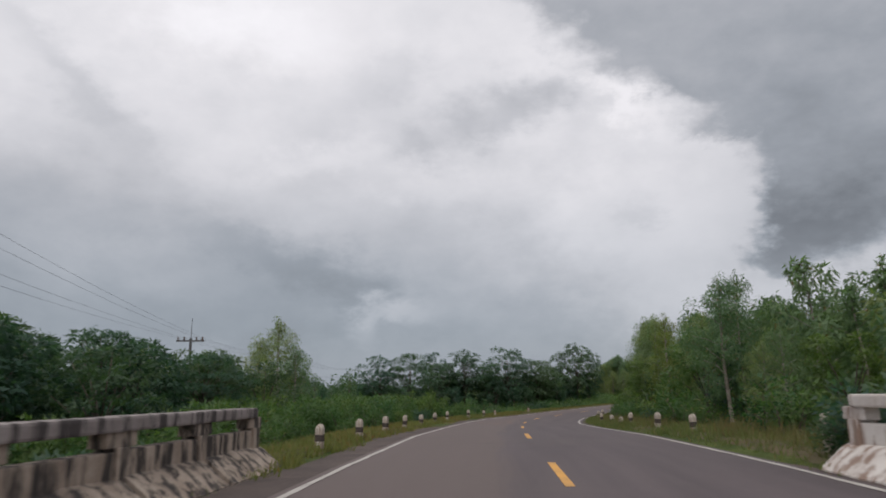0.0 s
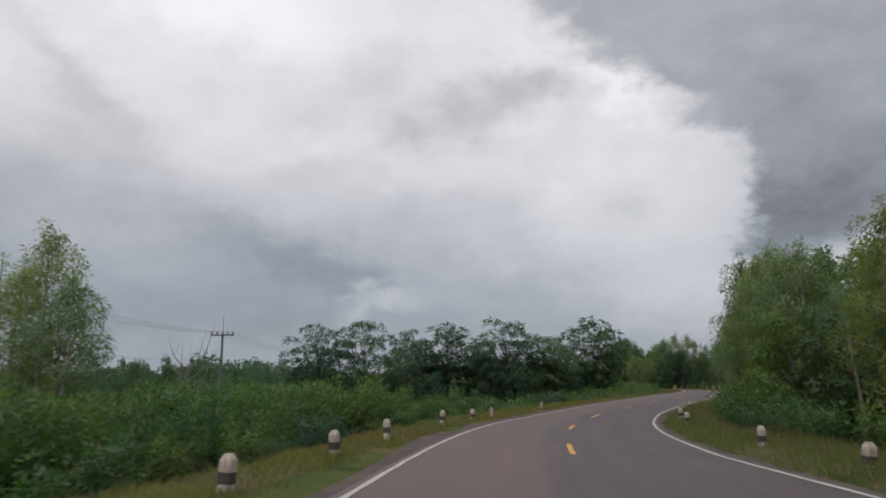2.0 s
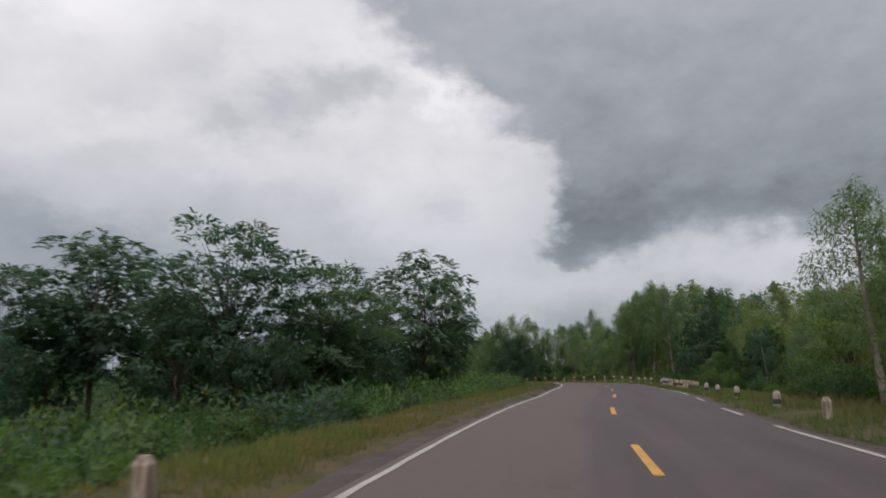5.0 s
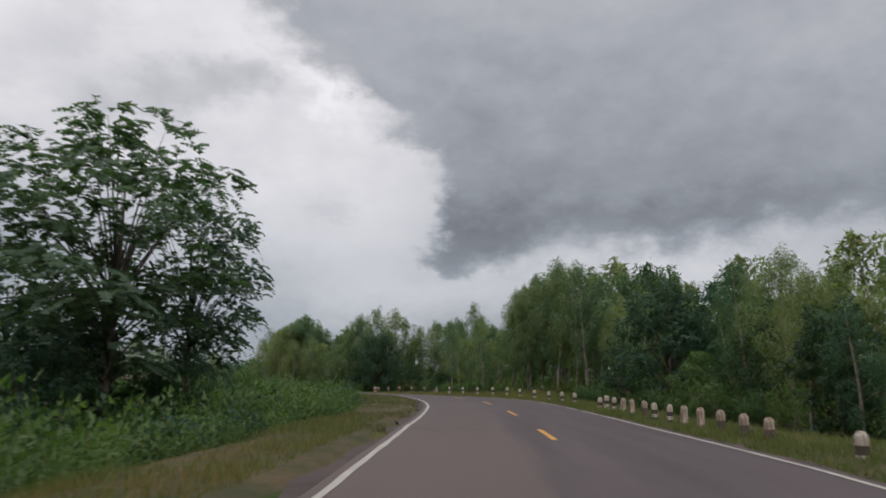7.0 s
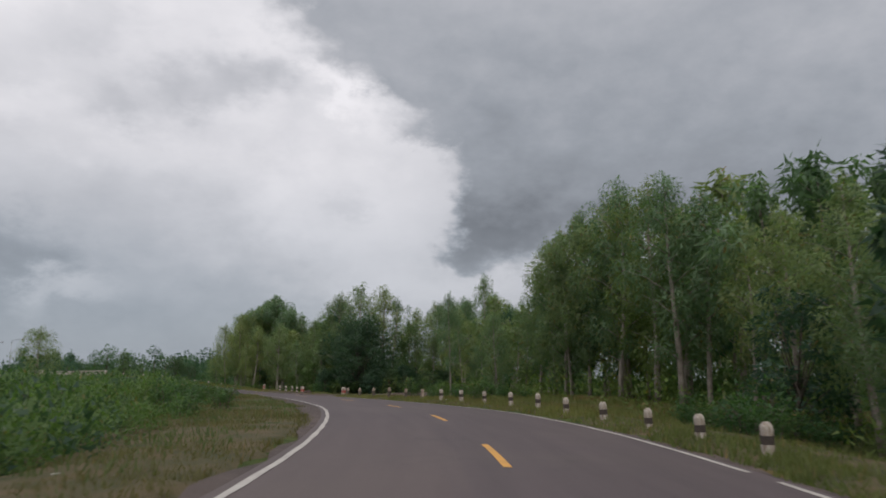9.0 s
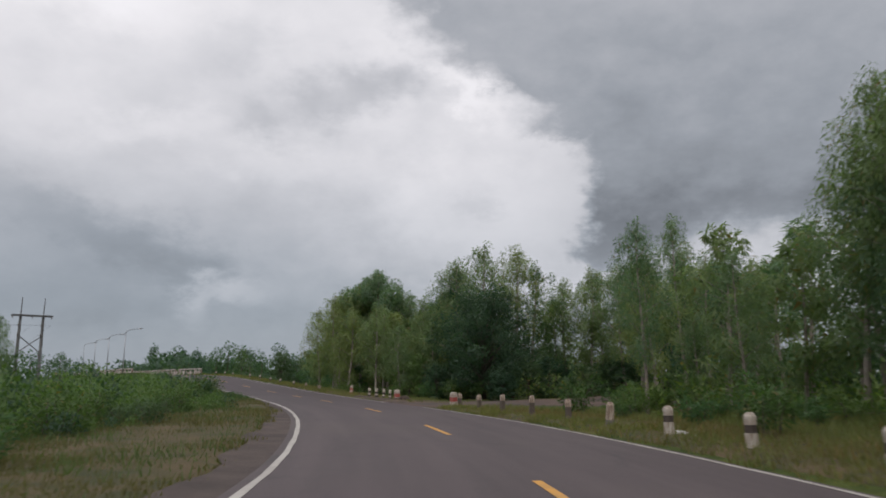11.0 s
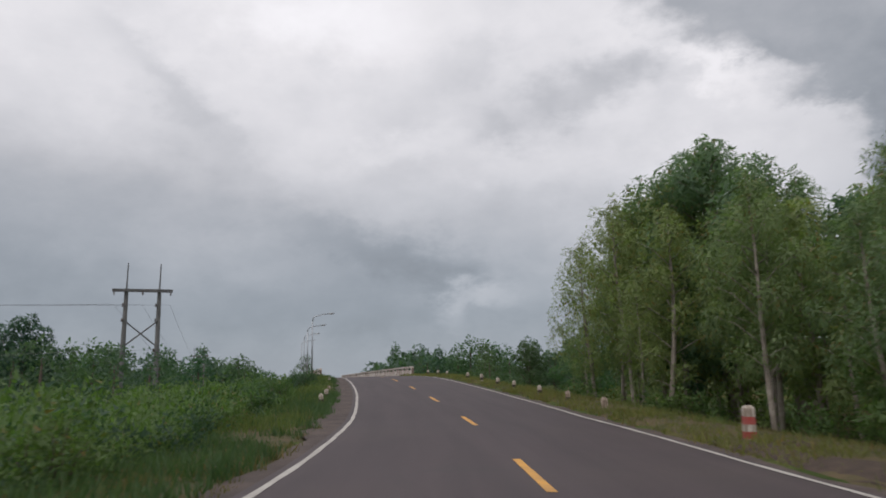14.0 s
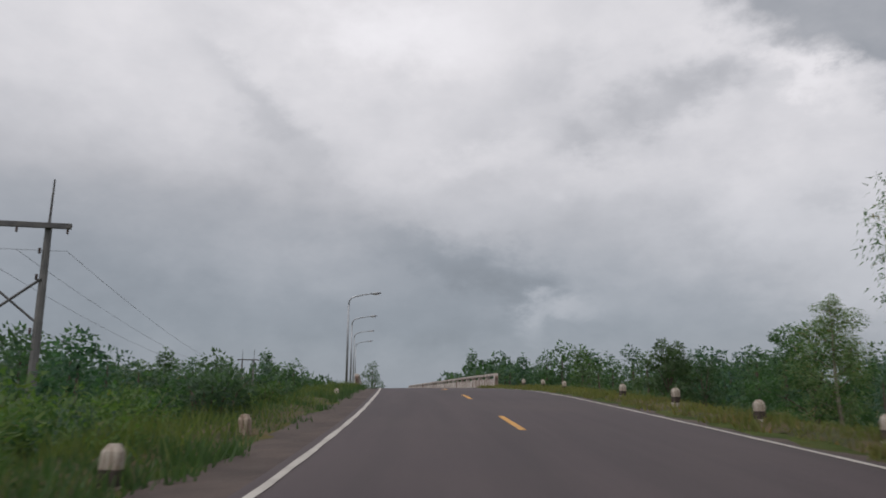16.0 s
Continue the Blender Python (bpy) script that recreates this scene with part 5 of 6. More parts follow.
# shrubs and weeds
THICK_LABEL = "tall green roadside shrub in a dense thicket"
THICKET = Grove([shrub(51, 2.2, 1.0, SHRUB_LEAF, THICK_LABEL, 1050, "thicket_shrub", 0.185, 0.34, "roadside thicket"),
                 shrub(52, 2.2, 1.0, SHRUB_LEAF, THICK_LABEL, 1050, "thicket_shrub", 0.165, 0.4, "roadside thicket"),
                 shrub(53, 2.2, 1.1, SHRUB_LEAF, THICK_LABEL, 1050, "thicket_shrub", 0.205, 0.28, "roadside thicket")])
for k in range(140):
    s, o = rng.uniform(4, 45), -rng.uniform(6.9, 13.5)
    if o > -7.6 and s < 16:
        continue
    x, y = plan(s, o)
    z = float(ground_level(x, y)[0])
    want = float(np.interp(s, [4, 13, 17, 22, 27, 33, 39, 43, 45], [0.7, 0.9, 1.1, 1.25, 1.42, 1.6, 1.5, 1.15, 0.9])) + float(road_level(s, -4)) - z
    t = want / 2.1 * rng.uniform(0.8, 1.08)
    THICKET.put(k, float(x), float(y), t * rng.uniform(0.85, 1.2), t, rng.uniform(0, 360))
for k, (x, y, h) in enumerate(((-14.5, 20.0, 4.3), (-17.5, 22.5, 4.8), (-12.8, 25.5, 3.9), (-16.0, 28.0, 4.6), (-19.5, 27.0, 5.0), (-13.0, 31.5, 4.0), (-17.2, 34.0, 4.7),
                               (-11.8, 36.5, 3.7), (-15.2, 38.5, 4.3), (-20.5, 37.0, 4.8), (-22.5, 32.0, 5.2), (-11.2, 20.5, 3.3), (-18.5, 42.5, 4.2))):
    z = float(ground_level(x, y)[0])
    DARKS.put(k, x, y, (h - z) / 6.5 * 1.35, (h - z) / 6.5, 53 * k)
# dark growth that closes the wood behind the track
for k, (ss, oo, h) in enumerate(((157.5, 12.5, 2.0), (158.5, 15.0, 2.6), (160.0, 17.5, 3.0), (157.0, 18.5, 2.4), (158.0, 22.0, 3.2), (155.5, 25.5, 3.0), (152.5, 27.0, 3.2), (149.0, 28.0, 3.4),
                                 (145.5, 27.0, 3.0), (143.0, 24.5, 3.0), (141.5, 21.0, 2.6), (160.5, 11.0, 1.8), (162.5, 13.5, 2.4))):
    x, y = plan(ss, oo)
    DARKS.put(k, float(x), float(y), h / 6.5 * 1.7, h / 6.5, 71 * k)
BUSH_LABEL = "low leafy green bush in the roadside grass"
BUSHES = Grove([shrub(61, 1.1, 0.8, SHRUB_LEAF, BUSH_LABEL, 640, "bush", 0.12, 0.5, "roadside bushes"),
                shrub(62, 1.1, 0.9, WEED_LEAF, BUSH_LABEL, 640, "bush", 0.11, 0.5, "roadside bushes"),
                shrub(63, 1.1, 0.8, WEED_LEAF, BUSH_LABEL, 640, "bush", 0.14, 0.36, "roadside bushes"),
                shrub(64, 1.1, 1.0, BROAD_LEAF, "low dark leafy bush in the roadside grass", 800, "bush", 0.12, 0.5, "roadside bushes")])
k = 0
for a, b, near, wide, n, lo, hi in ((46, 104, -6.6, -14.0, 55, 0.8, 1.5), (-2, 60, 5.6, 8.6, 64, 0.5, 1.4), (60, 146, 6.0, 9.2, 54, 0.5, 1.3),
                                    (153, 192, 7.2, 10.0, 20, 0.5, 1.2), (-14, 12, -6.4, -13.0, 20, 0.8, 1.6), (192, 222, 6.0, 16.0, 8, 0.4, 0.8),
                                    (150, 206, -5.3, -10.0, 60, 0.5, 1.1), (10, 42, -5.1, -6.8, 26, 0.35, 0.8), (112, 150, -6.2, -10.0, 22, 0.6, 1.0), (100, 178, -9.0, -21.0, 50, 0.6, 1.2)):
    for _ in range(n):
        s, o = rng.uniform(a, b), near + (wide - near) * rng.random() ** 1.2
        if 144.5 < s < 153 and o > 0:
            continue
        x, y = plan(s, o)
        t = rng.uniform(lo, hi)
        kind, size, turn = rng.choice([0, 1, 2, 3] if o < 0 else [0, 1, 2]), t * rng.uniform(0.9, 1.3), rng.uniform(0, 360)
        if (141.5 < s < 160 or 113 < s < 127) and o > 0:
            continue
        BUSHES.put(kind, float(x), float(y), size, t, turn)
        k += 1
for k in range(75):
    s, o = rng.uniform(112, 224), -7.4 - 14 * rng.random() ** 1.3
    if s < 150:
        o -= 1.2
    x, y = plan(s, o)
    t = rng.uniform(0.30, 0.62)
    THICKET.put(k, float(x), float(y), t * rng.uniform(0.9, 1.4), t, rng.uniform(0, 360))
for k in range(34):
    s, o = rng.uniform(82, 116), -rng.uniform(9.0, 15.0)
    x, y = plan(s, o)
    t = rng.uniform(0.6, 0.85)
    THICKET.put(k, float(x), float(y), t * rng.uniform(0.9, 1.4), t, rng.uniform(0, 360))
for k in range(16):
    s, o = rng.uniform(84, 113), rng.uniform(6.2, 8.2) + (0.8 if k % 2 else 0.0)
    x, y = plan(s, o)
    t = rng.uniform(0.32, 0.62)
    THICKET.put(k, float(x), float(y), t * rng.uniform(1.0, 1.5), t, rng.uniform(0, 360))
for k in range(30):
    s, o = rng.uniform(168, 200), -rng.uniform(6.4, 10.5)
    x, y = plan(s, o)
    t = rng.uniform(0.5, 0.9)
    THICKET.put(k, float(x), float(y), t * rng.uniform(0.9, 1.3), t, rng.uniform(0, 360))
for k, (s, o, t) in enumerate(((129.4, 8.0, 0.36), (131.0, 8.8, 0.42), (130.2, 9.7, 0.42), (127.6, 8.6, 0.28), (133.0, 8.2, 0.34), (161.5, 9.2, 0.62), (160.6, 10.4, 0.7), (162.8, 10.0, 0.66), (159.8, 11.6, 0.6))):
    x, y = plan(s, o)
    THICKET.put(k, float(x), float(y), t * 1.5, t, 43 * k)
# leafy weeds at the foot of the wood by the clearing
for s, o, t in ((138.4, 8.6, 0.55), (139.8, 10.2, 0.65), (141.0, 11.6, 0.6), (142.6, 12.6, 0.5), (137.0, 8.0, 0.5), (140.4, 12.4, 0.8), (144.0, 13.4, 0.6)):
    x, y = plan(s, o)
    THICKET.put(int(s), float(x), float(y), t * 1.3, t, 61 * t)
for k, (s, o, t) in enumerate(((28.6, 5.6, 0.9), (30.0, 5.3, 0.75), (31.2, 5.9, 1.0), (32.4, 5.5, 0.8), (33.6, 5.8, 1.05), (34.8, 5.4, 0.8), (36.2, 5.8, 0.95), (21.0, 6.0, 0.9), (17.5, 6.2, 1.0),
                               (14.0, 6.1, 0.9), (24.5, 6.0, 0.95))):
    x, y = plan(s, o)
    BUSHES.put(k, float(x), float(y), t * 1.2, t, 67 * k)
# the small creeper-covered bush beside the parapet
for s, o, t in ((-1.7, 4.75, 1.15), (-1.2, 5.0, 1.25), (-0.7, 4.8, 0.9), (-1.4, 4.5, 0.8), (-1.0, 4.25, 0.62), (-1.3, 4.35, 0.7)):
    x, y = plan(s, o)
    BUSHES.put(3, float(x), float(y), t, t, 40 * t)


def patchy(u, v, seed, scale):
    """Smooth random patches between -1 and 1 over a plan."""
    cells = np.random.RandomState(seed).uniform(-1.4, 1.4, (97, 97))
    a, b = u * scale + 0.37 * v * scale + 500.0, v * scale - 0.29 * u * scale + 500.0
    i, j = np.floor(a).astype(int), np.floor(b).astype(int)
    p, q = smooth(a - i, 0, 1), smooth(b - j, 0, 1)
    at = lambda di, dj: cells[(i + di) % 97, (j + dj) % 97]
    return (at(0, 0) * (1 - p) + at(1, 0) * p) * (1 - q) + (at(0, 1) * (1 - p) + at(1, 1) * p) * q


def scatter(name, label, n, place, leaf, slim, mat, category, up=0.1, per=60, r=None, wide=0.55):
    """Many small plants in one object: leaves over rounded heaps."""
    r = r or np.random.RandomState(77)
    x, y, h = place(n, r)
    z = ground_level(x, y)
    base = np.stack([np.repeat(x, per), np.repeat(y, per), np.repeat(z, per)], 1)
    hh = np.repeat(h, per)[:, None]
    u = unit(r.normal(size=(len(base), 3)))
    u[:, 2] = np.abs(u[:, 2])
    f = 1.02 - 0.45 * r.random((len(u), 1)) ** 1.5
    P = base + u * hh * f * np.array([wide, wide, 0.9]) + r.normal(size=u.shape) * 0.05
    N = unit(u + np.array([0, 0, 0.12]))
    D = u * 0.6 + r.normal(size=u.shape) * 0.6 + np.array([0, 0, up])
    size = np.clip(hh[:, 0], 0.7, 1.5) * leaf
    ob = leaf_object(name, P, D, r.uniform(0.6, 1.25, len(P)) * size, r.uniform(0.7, 1.2, len(P)) * size * slim, mat, None, r, N, spread=0.8)
    return tagged(ob, label, category, "", "stuff")


def heap(x, y):
    """Uneven growth: tall thickets and low hollows."""
    return np.clip(0.55 + 0.75 * np.sin(x * 0.42 + 1.6 * np.sin(y * 0.23)) * np.sin(y * 0.37 + 1.1 * np.sin(x * 0.29)) + 0.3 * np.sin(x * 1.3 + y * 0.9), 0.12, 1.5)


def field_place(n, r):
    s, o = r.uniform(98, 232, n), -6.4 - 20 * r.random(n) ** 1.4
    rim = np.where(s < 150, -8.0, -5.2) + 0.6 * np.sin(s * 0.7)
    x, y = plan(s, o)
    g = heap(x, y)
    keep = (o < rim) & (g > r.uniform(0.1, 0.7, n))
    x, y, g, o, rim = x[keep], y[keep], g[keep], o[keep], rim[keep]
    return x, y, (r.uniform(0.3, 0.65, len(x)) + (0.15 + 0.85 * g) * smooth(rim - o, 0.0, 4.5)) * r.uniform(0.55, 1.25, len(x)) * (1 + 0.35 * smooth(y, 150, 185))


SCRUB_RIM = [(46, -5.3), (57, -5.3), (62, -5.9), (74, -6.2), (84, -5.6), (92, -5.3), (100, -5.6), (108, -6.6), (114, -7.6), (121, -7.6), (130, -7.9), (135, -6.9), (137, -6.1), (141, -5.5), (160, -5.2), (185, -5.3), (206, -6.0)]
SCRUB_TOP = [(46, 0.45), (60, 0.35), (74, 0.45), (84, 0.75), (98, 0.9), (112, 0.8), (121, 0.85), (130, 1.0), (143, 1.12), (170, 1.12), (185, 0.95), (206, 0.45)]


def belt_place(n, r):
    """Bushes shoulder to shoulder behind the short grass of the inner verge."""
    s = r.uniform(46, 204, n)
    back = 7.5 * r.random(n) ** 1.25
    o = table(SCRUB_RIM, s) + 0.35 * np.sin(s * 1.7) + 0.3 * np.sin(s * 0.63) - back
    x, y = plan(s, o)
    top = road_level(s, -4.0) + table(SCRUB_TOP, s) * (0.45 + 0.55 * smooth(back, 0.0, 1.8)) + 0.40 * patchy(s, o, 5, 0.42) - ground_level(x, y)
    return x, y, np.clip(top * r.uniform(0.62, 1.15, n), 0.25, 2.3)


def field_far(n, r):
    x, y = r.uniform(-70, 20, n), r.uniform(95, 330, n)
    s, o = nearest(x, y)
    keep = (o < -22)
    x, y = x[keep], y[keep]
    return x, y, r.uniform(0.7, 1.2, len(x)) + 0.55 * heap(x, y)


def woods_far(n, r):
    a, d = np.radians(r.uniform(-72, 24, n)), r.uniform(215, 330, n)
    x, y = 15 + d * np.sin(a), 100 + d * np.cos(a)
    s, o = nearest(x, y)
    keep = (np.abs(o) > 15)
    return x[keep], y[keep], (r.uniform(5.5, 9.5, n) * (0.8 + 0.3 * np.sin(a * 23 + 2 * np.sin(a * 57))))[keep]


def weeds_right(n, r):
    s, o = r.uniform(185, 240, n), 6.0 + 26 * r.random(n) ** 1.5
    x, y = plan(s, o)
    return x, y, r.uniform(0.3, 0.65, n)


def under_wood(n, r):
    s, o = r.uniform(0, 190, n), r.uniform(8.0, 26.0, n)
    keep = ~((s > 144) & (s < 156.5)) & ~((s > 141) & (s < 160) & (o < 11))
    x, y = plan(s[keep], o[keep])
    return x, y, r.uniform(0.7, 1.9, keep.sum())


def behind_wood(n, r):
    s, o = r.uniform(0, 192, n), r.uniform(24.0, 32.0, n)
    x, y = plan(s, o)
    return x, y, r.uniform(2.0, 4.6, n)


def behind_clearing(n, r):
    s, o = r.uniform(106, 141, n), r.uniform(14.0, 24.0, n)
    x, y = plan(s, o)
    return x, y, r.uniform(1.3, 2.8, n)


def under_left(n, r):
    s, o = r.uniform(0, 110, n), -r.uniform(10, 40, n)
    x, y = plan(s, o)
    return x, y, r.uniform(0.7, 1.7, n)


scatter("scrub", "dense low green scrub beside the curve", 560, field_place, 0.10, 0.44, WEED_LEAF, "scrub", per=110, r=np.random.RandomState(71), wide=0.72)
scatter("scrub", "leafy green scrub on the slope beside the curve", 560, field_place, 0.11, 0.48, SHRUB_LEAF, "scrub", per=110, r=np.random.RandomState(72), wide=0.72)
scatter("scrub", "dark leafy scrub beside the curve", 420, field_place, 0.12, 0.48, DARK_LEAF, "scrub", per=100, r=np.random.RandomState(79), wide=0.72)
scatter("scrub", "dense belt of yellow-green bushy scrub behind the inner verge", 660, belt_place, 0.095, 0.5, BELT_LEAF, "scrub", 0.35, 190, np.random.RandomState(61), 0.55)
scatter("scrub", "dense belt of green bushy scrub behind the inner verge", 560, belt_place, 0.12, 0.55, SHRUB_LEAF, "scrub", 0.35, 170, np.random.RandomState(62), 0.55)
scatter("scrub", "dark bushes in the scrub behind the inner verge", 300, belt_place, 0.12, 0.6, DARK_LEAF, "scrub", 0.35, 150, np.random.RandomState(63), 0.6)
scatter("scrub", "green scrub spreading over the field", 1300, field_far, 0.24, 0.5, SHRUB_LEAF, "scrub", per=60, r=np.random.RandomState(73))
scatter("scrub", "low green scrub past the end of the wood", 600, weeds_right, 0.16, 0.40, WEED_LEAF, "scrub", r=np.random.RandomState(74))
scatter("far_woods", "distant band of dark green woodland", 1000, woods_far, 0.95, 0.75, BROAD_LEAF, "woodland", per=130, r=np.random.RandomState(78), wide=0.6)
scatter("undergrowth", "leafy undergrowth among the eucalyptus trunks", 1100, under_wood, 0.15, 0.40, BELT_LEAF, "undergrowth", per=50, r=np.random.RandomState(75))
scatter("undergrowth", "leafy green undergrowth at the back of the wood", 620, behind_wood, 0.22, 0.5, EUC_LEAF, "undergrowth", per=60, r=np.random.RandomState(70), wide=0.7)
scatter("undergrowth", "tall leafy undergrowth behind the trunks by the clearing", 230, behind_clearing, 0.18, 0.45, SHRUB_LEAF, "undergrowth", per=60, r=np.random.RandomState(69), wide=0.7)
scatter("undergrowth", "dark leafy undergrowth below the trees", 1100, under_left, 0.17, 0.45, BROAD_LEAF, "undergrowth", per=50, r=np.random.RandomState(76))


def grass(name, label, n, s0, s1, o0, o1, mat, low, high, seed, width=0.016, gap=True):
    """Grass blades between two offsets."""
    r = np.random.RandomState(seed)
    s, o = r.uniform(s0, s1, n), o0 + (o1 - o0) * r.random(n)
    clump = patchy(s, o, seed, 0.9) + 0.8 * patchy(s, o, seed + 7, 0.28)
    keep = clump > r.uniform(-1.9, 0.6, n)
    rim = np.where(o > 0, table(LINE_RIGHT, s) + table(SHOULDER_RIGHT, s) - 0.06, table(SHOULDER_LEFT, s) - table(LINE_LEFT, s) - 0.04)
    keep &= np.abs(o) > rim + 0.12 * np.sin(s * 3.7) + 0.10 * np.sin(s * 1.3) + r.uniform(-0.08, 0.16, n)
    if gap:
        keep &= ~((o > 0) & (s > 145.2) & (s < 152.4)) & ~((o > 0) & (s > 152) & (s < 161) & (o < 4.65 + 0.25 * np.sin(s * 2.2)) & (r.random(n) < 0.93))
    s, o = s[keep], o[keep]
    x, y = plan(s, o)
    z = ground_level(x, y)
    m = len(x)
    h = r.uniform(low, high, m) * (0.75 + 0.35 * np.clip(clump[keep], -1, 1))
    a = r.uniform(0, 2 * math.pi, m)
    dx, dy = np.cos(a) * width * r.uniform(0.6, 1.3, m), np.sin(a) * width * r.uniform(0.6, 1.3, m)
    lx, ly = r.normal(size=m) * 0.35 * h, r.normal(size=m) * 0.35 * h
    v = np.stack([np.c_[x - dx, y - dy, z - 0.02], np.c_[x + dx, y + dy, z - 0.02], np.c_[x + lx, y + ly, z + h]], 1).reshape(-1, 3)
    return tagged(link_mesh(name, v, np.arange(3 * m).reshape(m, 3), mat), label, "grass", "", "stuff")


grass("grass", "green and yellow grass on the verge", 52000, -4, 90, -3.7, -7.4, GRASS_BLADE, 0.08, 0.24, 81)
grass("grass", "green and yellow grass on the verge", 60000, -3, 110, 3.2, 7.4, GRASS_BLADE, 0.08, 0.26, 82)
grass("grass", "green grass on the verge of the curve", 60000, 104, 225, 3.4, 8.0, GRASS_BLADE, 0.08, 0.26, 83)
grass("dry_grass", "short brown dry grass on the verge", 84000, 84, 172, -3.3, -8.2, GRASS_DRY, 0.05, 0.16, 84, 0.018)
grass("grass", "green grass on the inner verge", 34000, 96, 222, -3.9, -9.2, GRASS_BLADE, 0.08, 0.26, 85)
grass("dry_grass", "tall pale dry grass on the verge", 16000, -1, 70, 3.9, 8.2, GRASS_DRY, 0.20, 0.5, 86)
grass("grass", "olive grass on the slope before the wood", 26000, 112, 142, 6.6, 13.0, GRASS_BLADE, 0.10, 0.34, 95, 0.022)
grass("dry_grass", "brown dry grass on the slope before the wood", 20000, 112, 142, 4.6, 12.0, GRASS_DRY, 0.08, 0.26, 96, 0.02)
grass("dry_grass", "short brown dry grass along the road", 26000, 104, 196, 3.4, 7.0, GRASS_DRY, 0.05, 0.18, 87, 0.018)
grass("dry_grass", "short brown dry grass along the road", 24000, 0, 84, -3.7, -6.0, GRASS_DRY, 0.06, 0.2, 88, 0.018)
grass("grass", "tall lush green grass on the embankment slope", 22000, 166, 224, -4.0, -11, GRASS_GREEN, 0.2, 0.45, 89, 0.02)

grass("grass", "tall green and straw grass round the guide posts", 26000, -2, 112, 3.5, 4.9, GRASS_BLADE, 0.08, 0.24, 90, 0.022)
grass("grass", "tall green and straw grass round the guide posts", 22000, 112, 222, 3.6, 4.8, GRASS_BLADE, 0.08, 0.24, 91, 0.02)
grass("grass", "tall green and straw grass in front of the guide posts", 9000, 80, 103, 3.3, 4.5, GRASS_BLADE, 0.08, 0.24, 94, 0.02)
grass("grass", "tall green grass round the guide posts", 20000, -2, 60, -3.95, -5.0, GRASS_BLADE, 0.07, 0.20, 92, 0.02)
grass("grass", "green grass along the shoulder", 30000, 150, 224, -3.5, -5.4, GRASS_GREEN, 0.10, 0.32, 93, 0.022)

# ---------------------------------------------------------------- distance


def far_crown(seed, h, wide, mat, label, n=1050, tall=0.8):
    r = np.random.RandomState(seed)
    top = thing("distant_tree", label, "tree")
    bm = bmesh.new()
    tube(bm, [(0, 0, -0.5), (0.1, 0, h * 0.4), (0, 0, h * 0.7)], [0.16, 0.12, 0.05], 6)
    part("trunk", bm, BARK_DARK, top)
    lobes = []
    for i in range(14):
        f = (i + 0.5) / 14
        az, reach = i * 2.4, 0.42 * wide * math.sin(math.pi * (0.2 + 0.75 * f)) * r.uniform(0.3, 1.1)
        rad = r.uniform(0.16, 0.26) * wide * (1.1 - 0.4 * f)
        lobes.append((math.cos(az) * reach, math.sin(az) * reach, max(h * (0.06 + 0.9 * f) - rad * 0.7, rad * 0.5), rad, tall))
    P, D, N = clothe(lobes, n, r, 0.2, 0.3, 0.5)
    P[:, 2] = np.clip(P[:, 2], 0.05, h)
    leaf_object("crown", P, D, r.uniform(0.24, 0.42, len(P)), r.uniform(0.17, 0.30, len(P)), mat, top, r, N, spread=0.7)
    return top


FAR = Grove([far_crown(91, 7, 5.5, BROAD_LEAF, "distant dark leafy tree on the horizon"), far_crown(92, 7, 4.4, EUC_DEEP, "distant green leafy tree on the horizon", tall=1.1),
             far_crown(93, 7, 6.5, BROAD_LEAF, "distant rounded green tree on the horizon"), far_crown(94, 7, 3.2, EUC_DEEP, "distant narrow tree on the horizon", tall=1.5)])
for k in range(215):
    if k < 80:                                          # far line of trees
        d, a = rng.uniform(170, 330), radians(-64 + 84 * rng.random())
        x, y, h = 15 + d * math.sin(a), 110 + d * math.cos(a), rng.uniform(7.0, 12.0) * d / 220
    elif k < 195:                                        # hedgerow trees across the scrub
        s, o = rng.uniform(110, 330), -rng.uniform(56, 110)
        x, y = [float(v) for v in plan(s, o)]
        h = rng.uniform(3.6, 7.4)
    else:
        s, o = rng.uniform(10, 120), -rng.uniform(42, 80)
        x, y = [float(v) for v in plan(s, o)]
        h = rng.uniform(3.4, 5.6)
    s, o = nearest(x, y)
    if abs(o[0]) < 14:
        continue
    FAR.put(rng.choice([0, 0, 1, 2, 3]), x, y, h / 7 * rng.uniform(1.1, 1.8), h / 7, rng.uniform(0, 360))
for k in range(64):                                      # dense low trees behind the scrub
    s, o = rng.uniform(128, 250), -rng.uniform(23, 52)
    x, y = [float(v) for v in plan(s, o)]
    h = rng.uniform(2.6, 3.6) + 0.03 * (-o - 23)
    FAR.put(rng.choice([0, 0, 1, 2, 2]), x, y, h / 7 * rng.uniform(1.2, 1.9), h / 7, rng.uniform(0, 360))
for k in range(34):                                      # trees beyond the far bridge
    s, o = rng.uniform(268, 345), rng.choice((-1, 1)) * rng.uniform(15, 70)
    x, y = [float(v) for v in plan(s, o)]
    h = rng.uniform(4.8, 8.6)
    FAR.put(rng.choice([0, 1, 1, 2, 3]), x, y, h / 7 * rng.uniform(1.1, 1.6), h / 7, rng.uniform(0, 360))
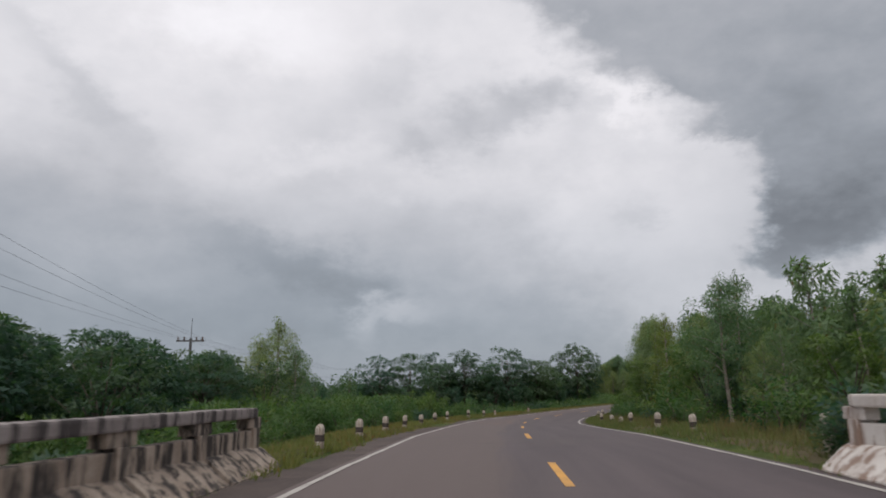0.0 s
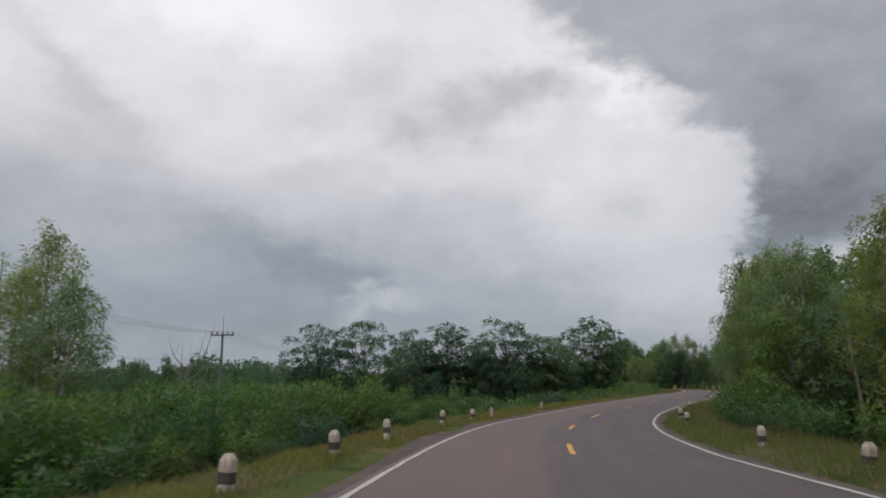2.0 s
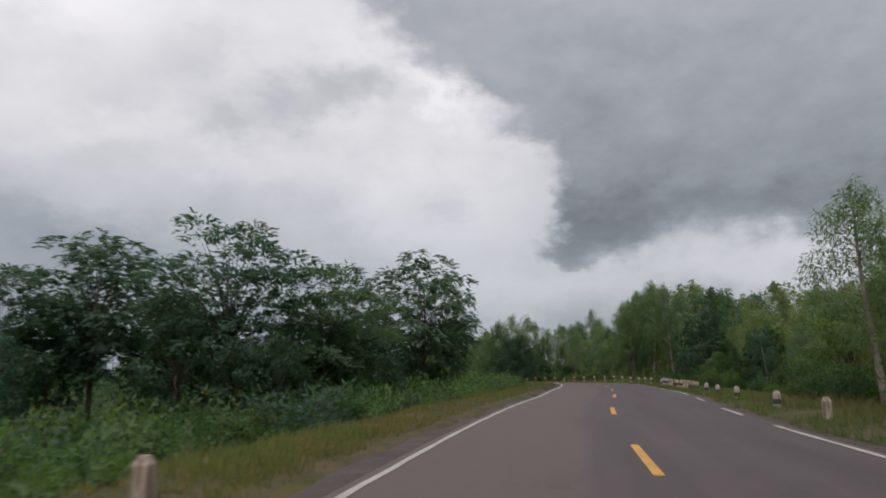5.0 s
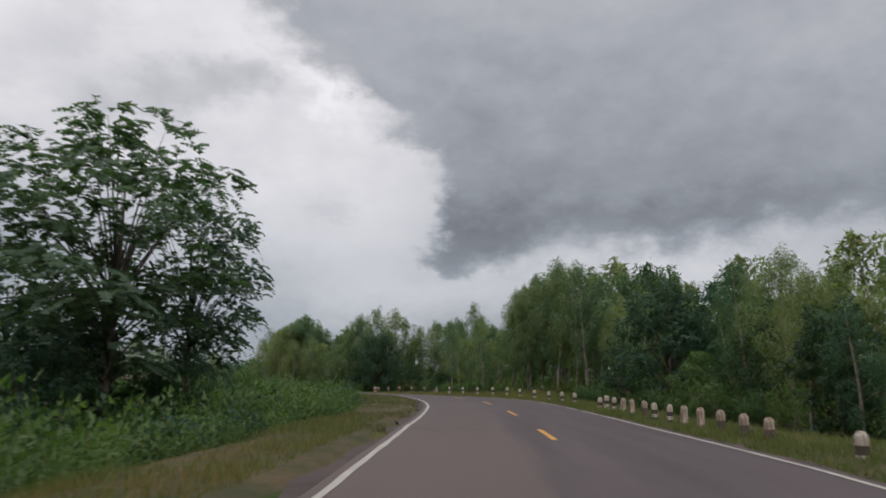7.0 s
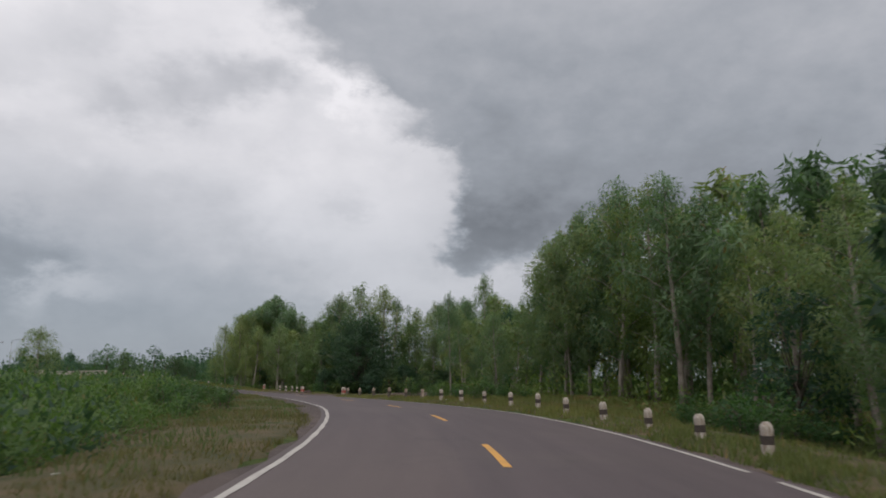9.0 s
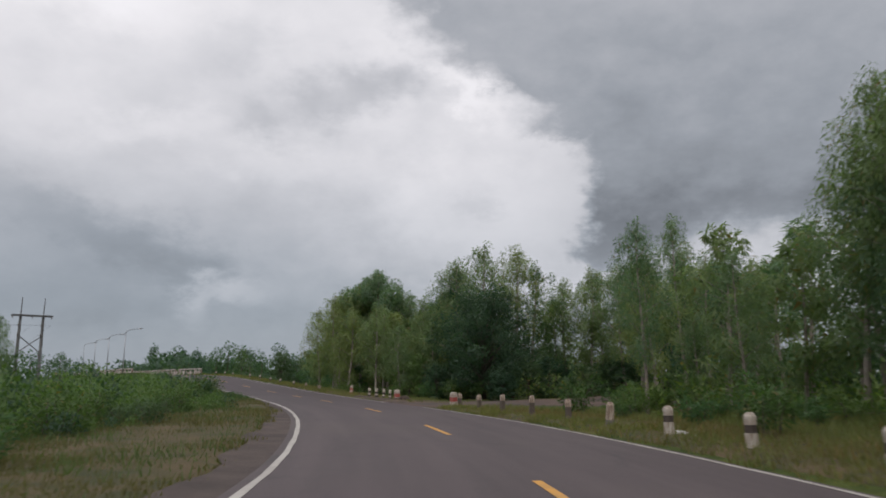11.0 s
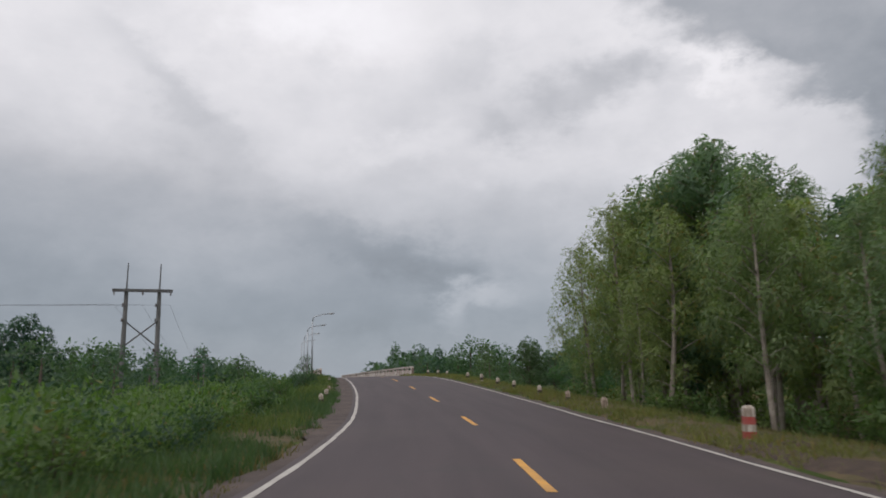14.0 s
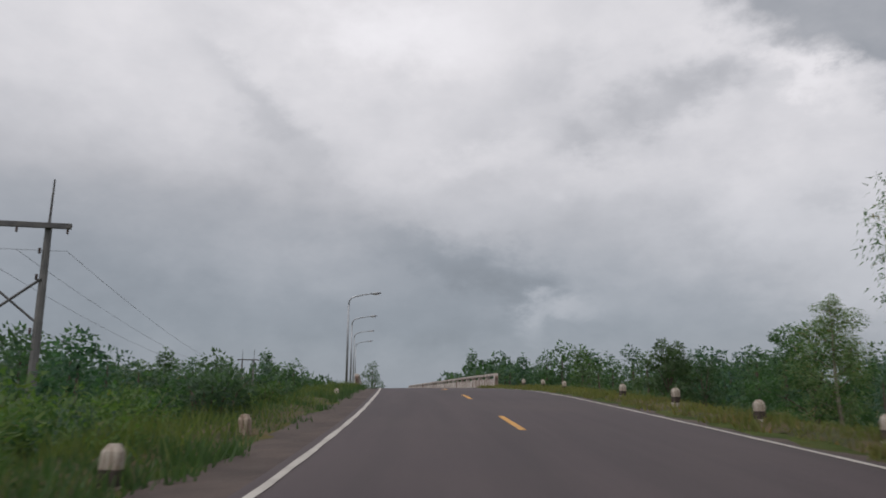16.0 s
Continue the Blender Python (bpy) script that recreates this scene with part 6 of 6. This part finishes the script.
for x, y, h, kind in ((-25.9, 338.0, 11.6, 3), (-18.1, 333.0, 11.5, 2), (-11.7, 327.5, 10.0, 3), (0.6, 301.0, 11.0, 1), (-2.6, 304.0, 9.6, 1), (-52.0, 341.0, 9.6, 0), (-0.6, 208.2, 3.9, 0), (-6.5, 322.3, 6.9, 1), (5.6, 300.3, 8.5, 1), (9.7, 290.3, 7.6, 1), (26.8, 262.4, 5.4, 0), (-72.5, 330.0, 9.0, 0),
                      (-46.5, 330.1, 6.5, 0), (-60.5, 320.1, 6.1, 1), (33.8, 240.5, 4.9, 2), (41.7, 250.5, 5.6, 0), (25.8, 250.4, 6.4, 1), (15.8, 262.4, 6.8, 2), (21.7, 275.4, 7.9, 1), (11.8, 250.4, 5.4, 2), (35.8, 262.4, 7.0, 3), (47.8, 236.4, 5.7, 1), (29.9, 226.4, 3.6, 2), (39.8, 222.5, 3.7, 0), (-37.0, 207.8, 7.9, 0), (-120.5, 329.8, 10.0, 3),
                      (-2.6, 194.1, 4.6, 1), (-0.4, 196.2, 4.2, 2), (-9.8, 201.0, 5.2, 1), (-7.8, 203.2, 5.0, 2), (1.4, 198.4, 3.9, 1), (3.6, 187.6, 3.9, 2), (-5.6, 204.9, 4.9, 1), (-20.6, 211.4, 6.0, 2),
                      (-18.0, 213.7, 5.4, 1), (-14.6, 216.5, 5.0, 2), (-12.0, 208.0, 5.4, 1), (-4.2, 192.0, 4.9, 2), (-12.6, 199.0, 5.2, 2), (-16.4, 206.6, 5.6, 1)):
    z = float(ground_level(x, y)[0])
    FAR.put(kind, x, y, (h - z) / 7 * 1.1, (h - z) / 7, rng.uniform(0, 360))


# ---------------------------------------------------------------- earth, stones and litter on the verges
EARTH = worn("dark_turned_earth", (0.060, 0.044, 0.036), (0.095, 0.068, 0.052), 4.0, 30.0, 0.95, 0.9, 0.03)


def clod(seed, s, o, size, mat, name, label, group):
    """A broken lump: a squashed, dented ball."""
    r = np.random.RandomState(seed)
    bm = bmesh.new()
    bmesh.ops.create_icosphere(bm, subdivisions=2, radius=size)
    for v in bm.verts:
        n = v.co.normalized()
        dent = 1 + 0.22 * math.sin(5 * n.x + seed) * math.cos(4 * n.y + 2 * seed) + r.uniform(-0.14, 0.14)
        v.co = Vector((v.co.x * dent * 1.3, v.co.y * dent, v.co.z * dent * 0.6))
    x, y, z = ground_at(s, o)
    ob = part(name, bm, mat)
    ob.matrix_world = pose(x, y, z + size * 0.1, 0, 0, r.uniform(0, 360))
    tagged(ob, label, name.replace("_", " "), group)


rng = random.Random(23)
for k, (s, o, size) in enumerate(((153.9, 4.75, 0.36), (154.0, 4.45, 0.22), (153.5, 4.9, 0.2), (154.9, 4.3, 0.13), (155.9, 4.35, 0.10), (156.5, 4.6, 0.12), (157.1, 4.25, 0.09), (158.6, 4.3, 0.10), (159.1, 4.5, 0.08),
                                  (159.9, 4.4, 0.12), (162.3, 4.5, 0.20), (162.8, 4.6, 0.14), (161.4, 4.2, 0.08), (153.4, 4.9, 0.10), (119.5, -4.3, 0.07), (121.2, -4.25, 0.06))):
    clod(k + 1, s, o, size, EARTH, "dirt_clod", "dark clod of turned earth on the verge", "dirt clods by the posts")
# scraps of pale litter on the left verge, built as small dented lumps
for k, (s, o, size) in enumerate(((68.0, -5.2, 0.09), (100.4, -4.9, 0.06), (97.4, -5.3, 0.06), (94.0, -4.6, 0.05), (63.0, -4.7, 0.05))):
    clod(k + 40, s, o, size, LITTER, "pale_stone", "small pale scrap of litter in verge grass", "pale stones")
for k, (s, o, size) in enumerate(((129.2, 4.75, 0.13), (129.6, 4.9, 0.09), (128.7, 4.8, 0.07))):
    clod(k + 60, s, o, size, LITTER, "pale_stone", "broken pale concrete lump beside a guide post", "pale stones")
s = np.arange(151.5, 163.5, 0.4)
ribbon("bare_earth", s, 3.62 + 0.1 * np.sin(s * 2.1), 3.8 + 1.0 * np.sin((s - 151.5) / 12 * math.pi) ** 0.6 + 0.2 * np.sin(s * 1.7), 0.046, EARTH, cols=6,
       level=verge_level, label="bare dark earth round the posts", category="ground")
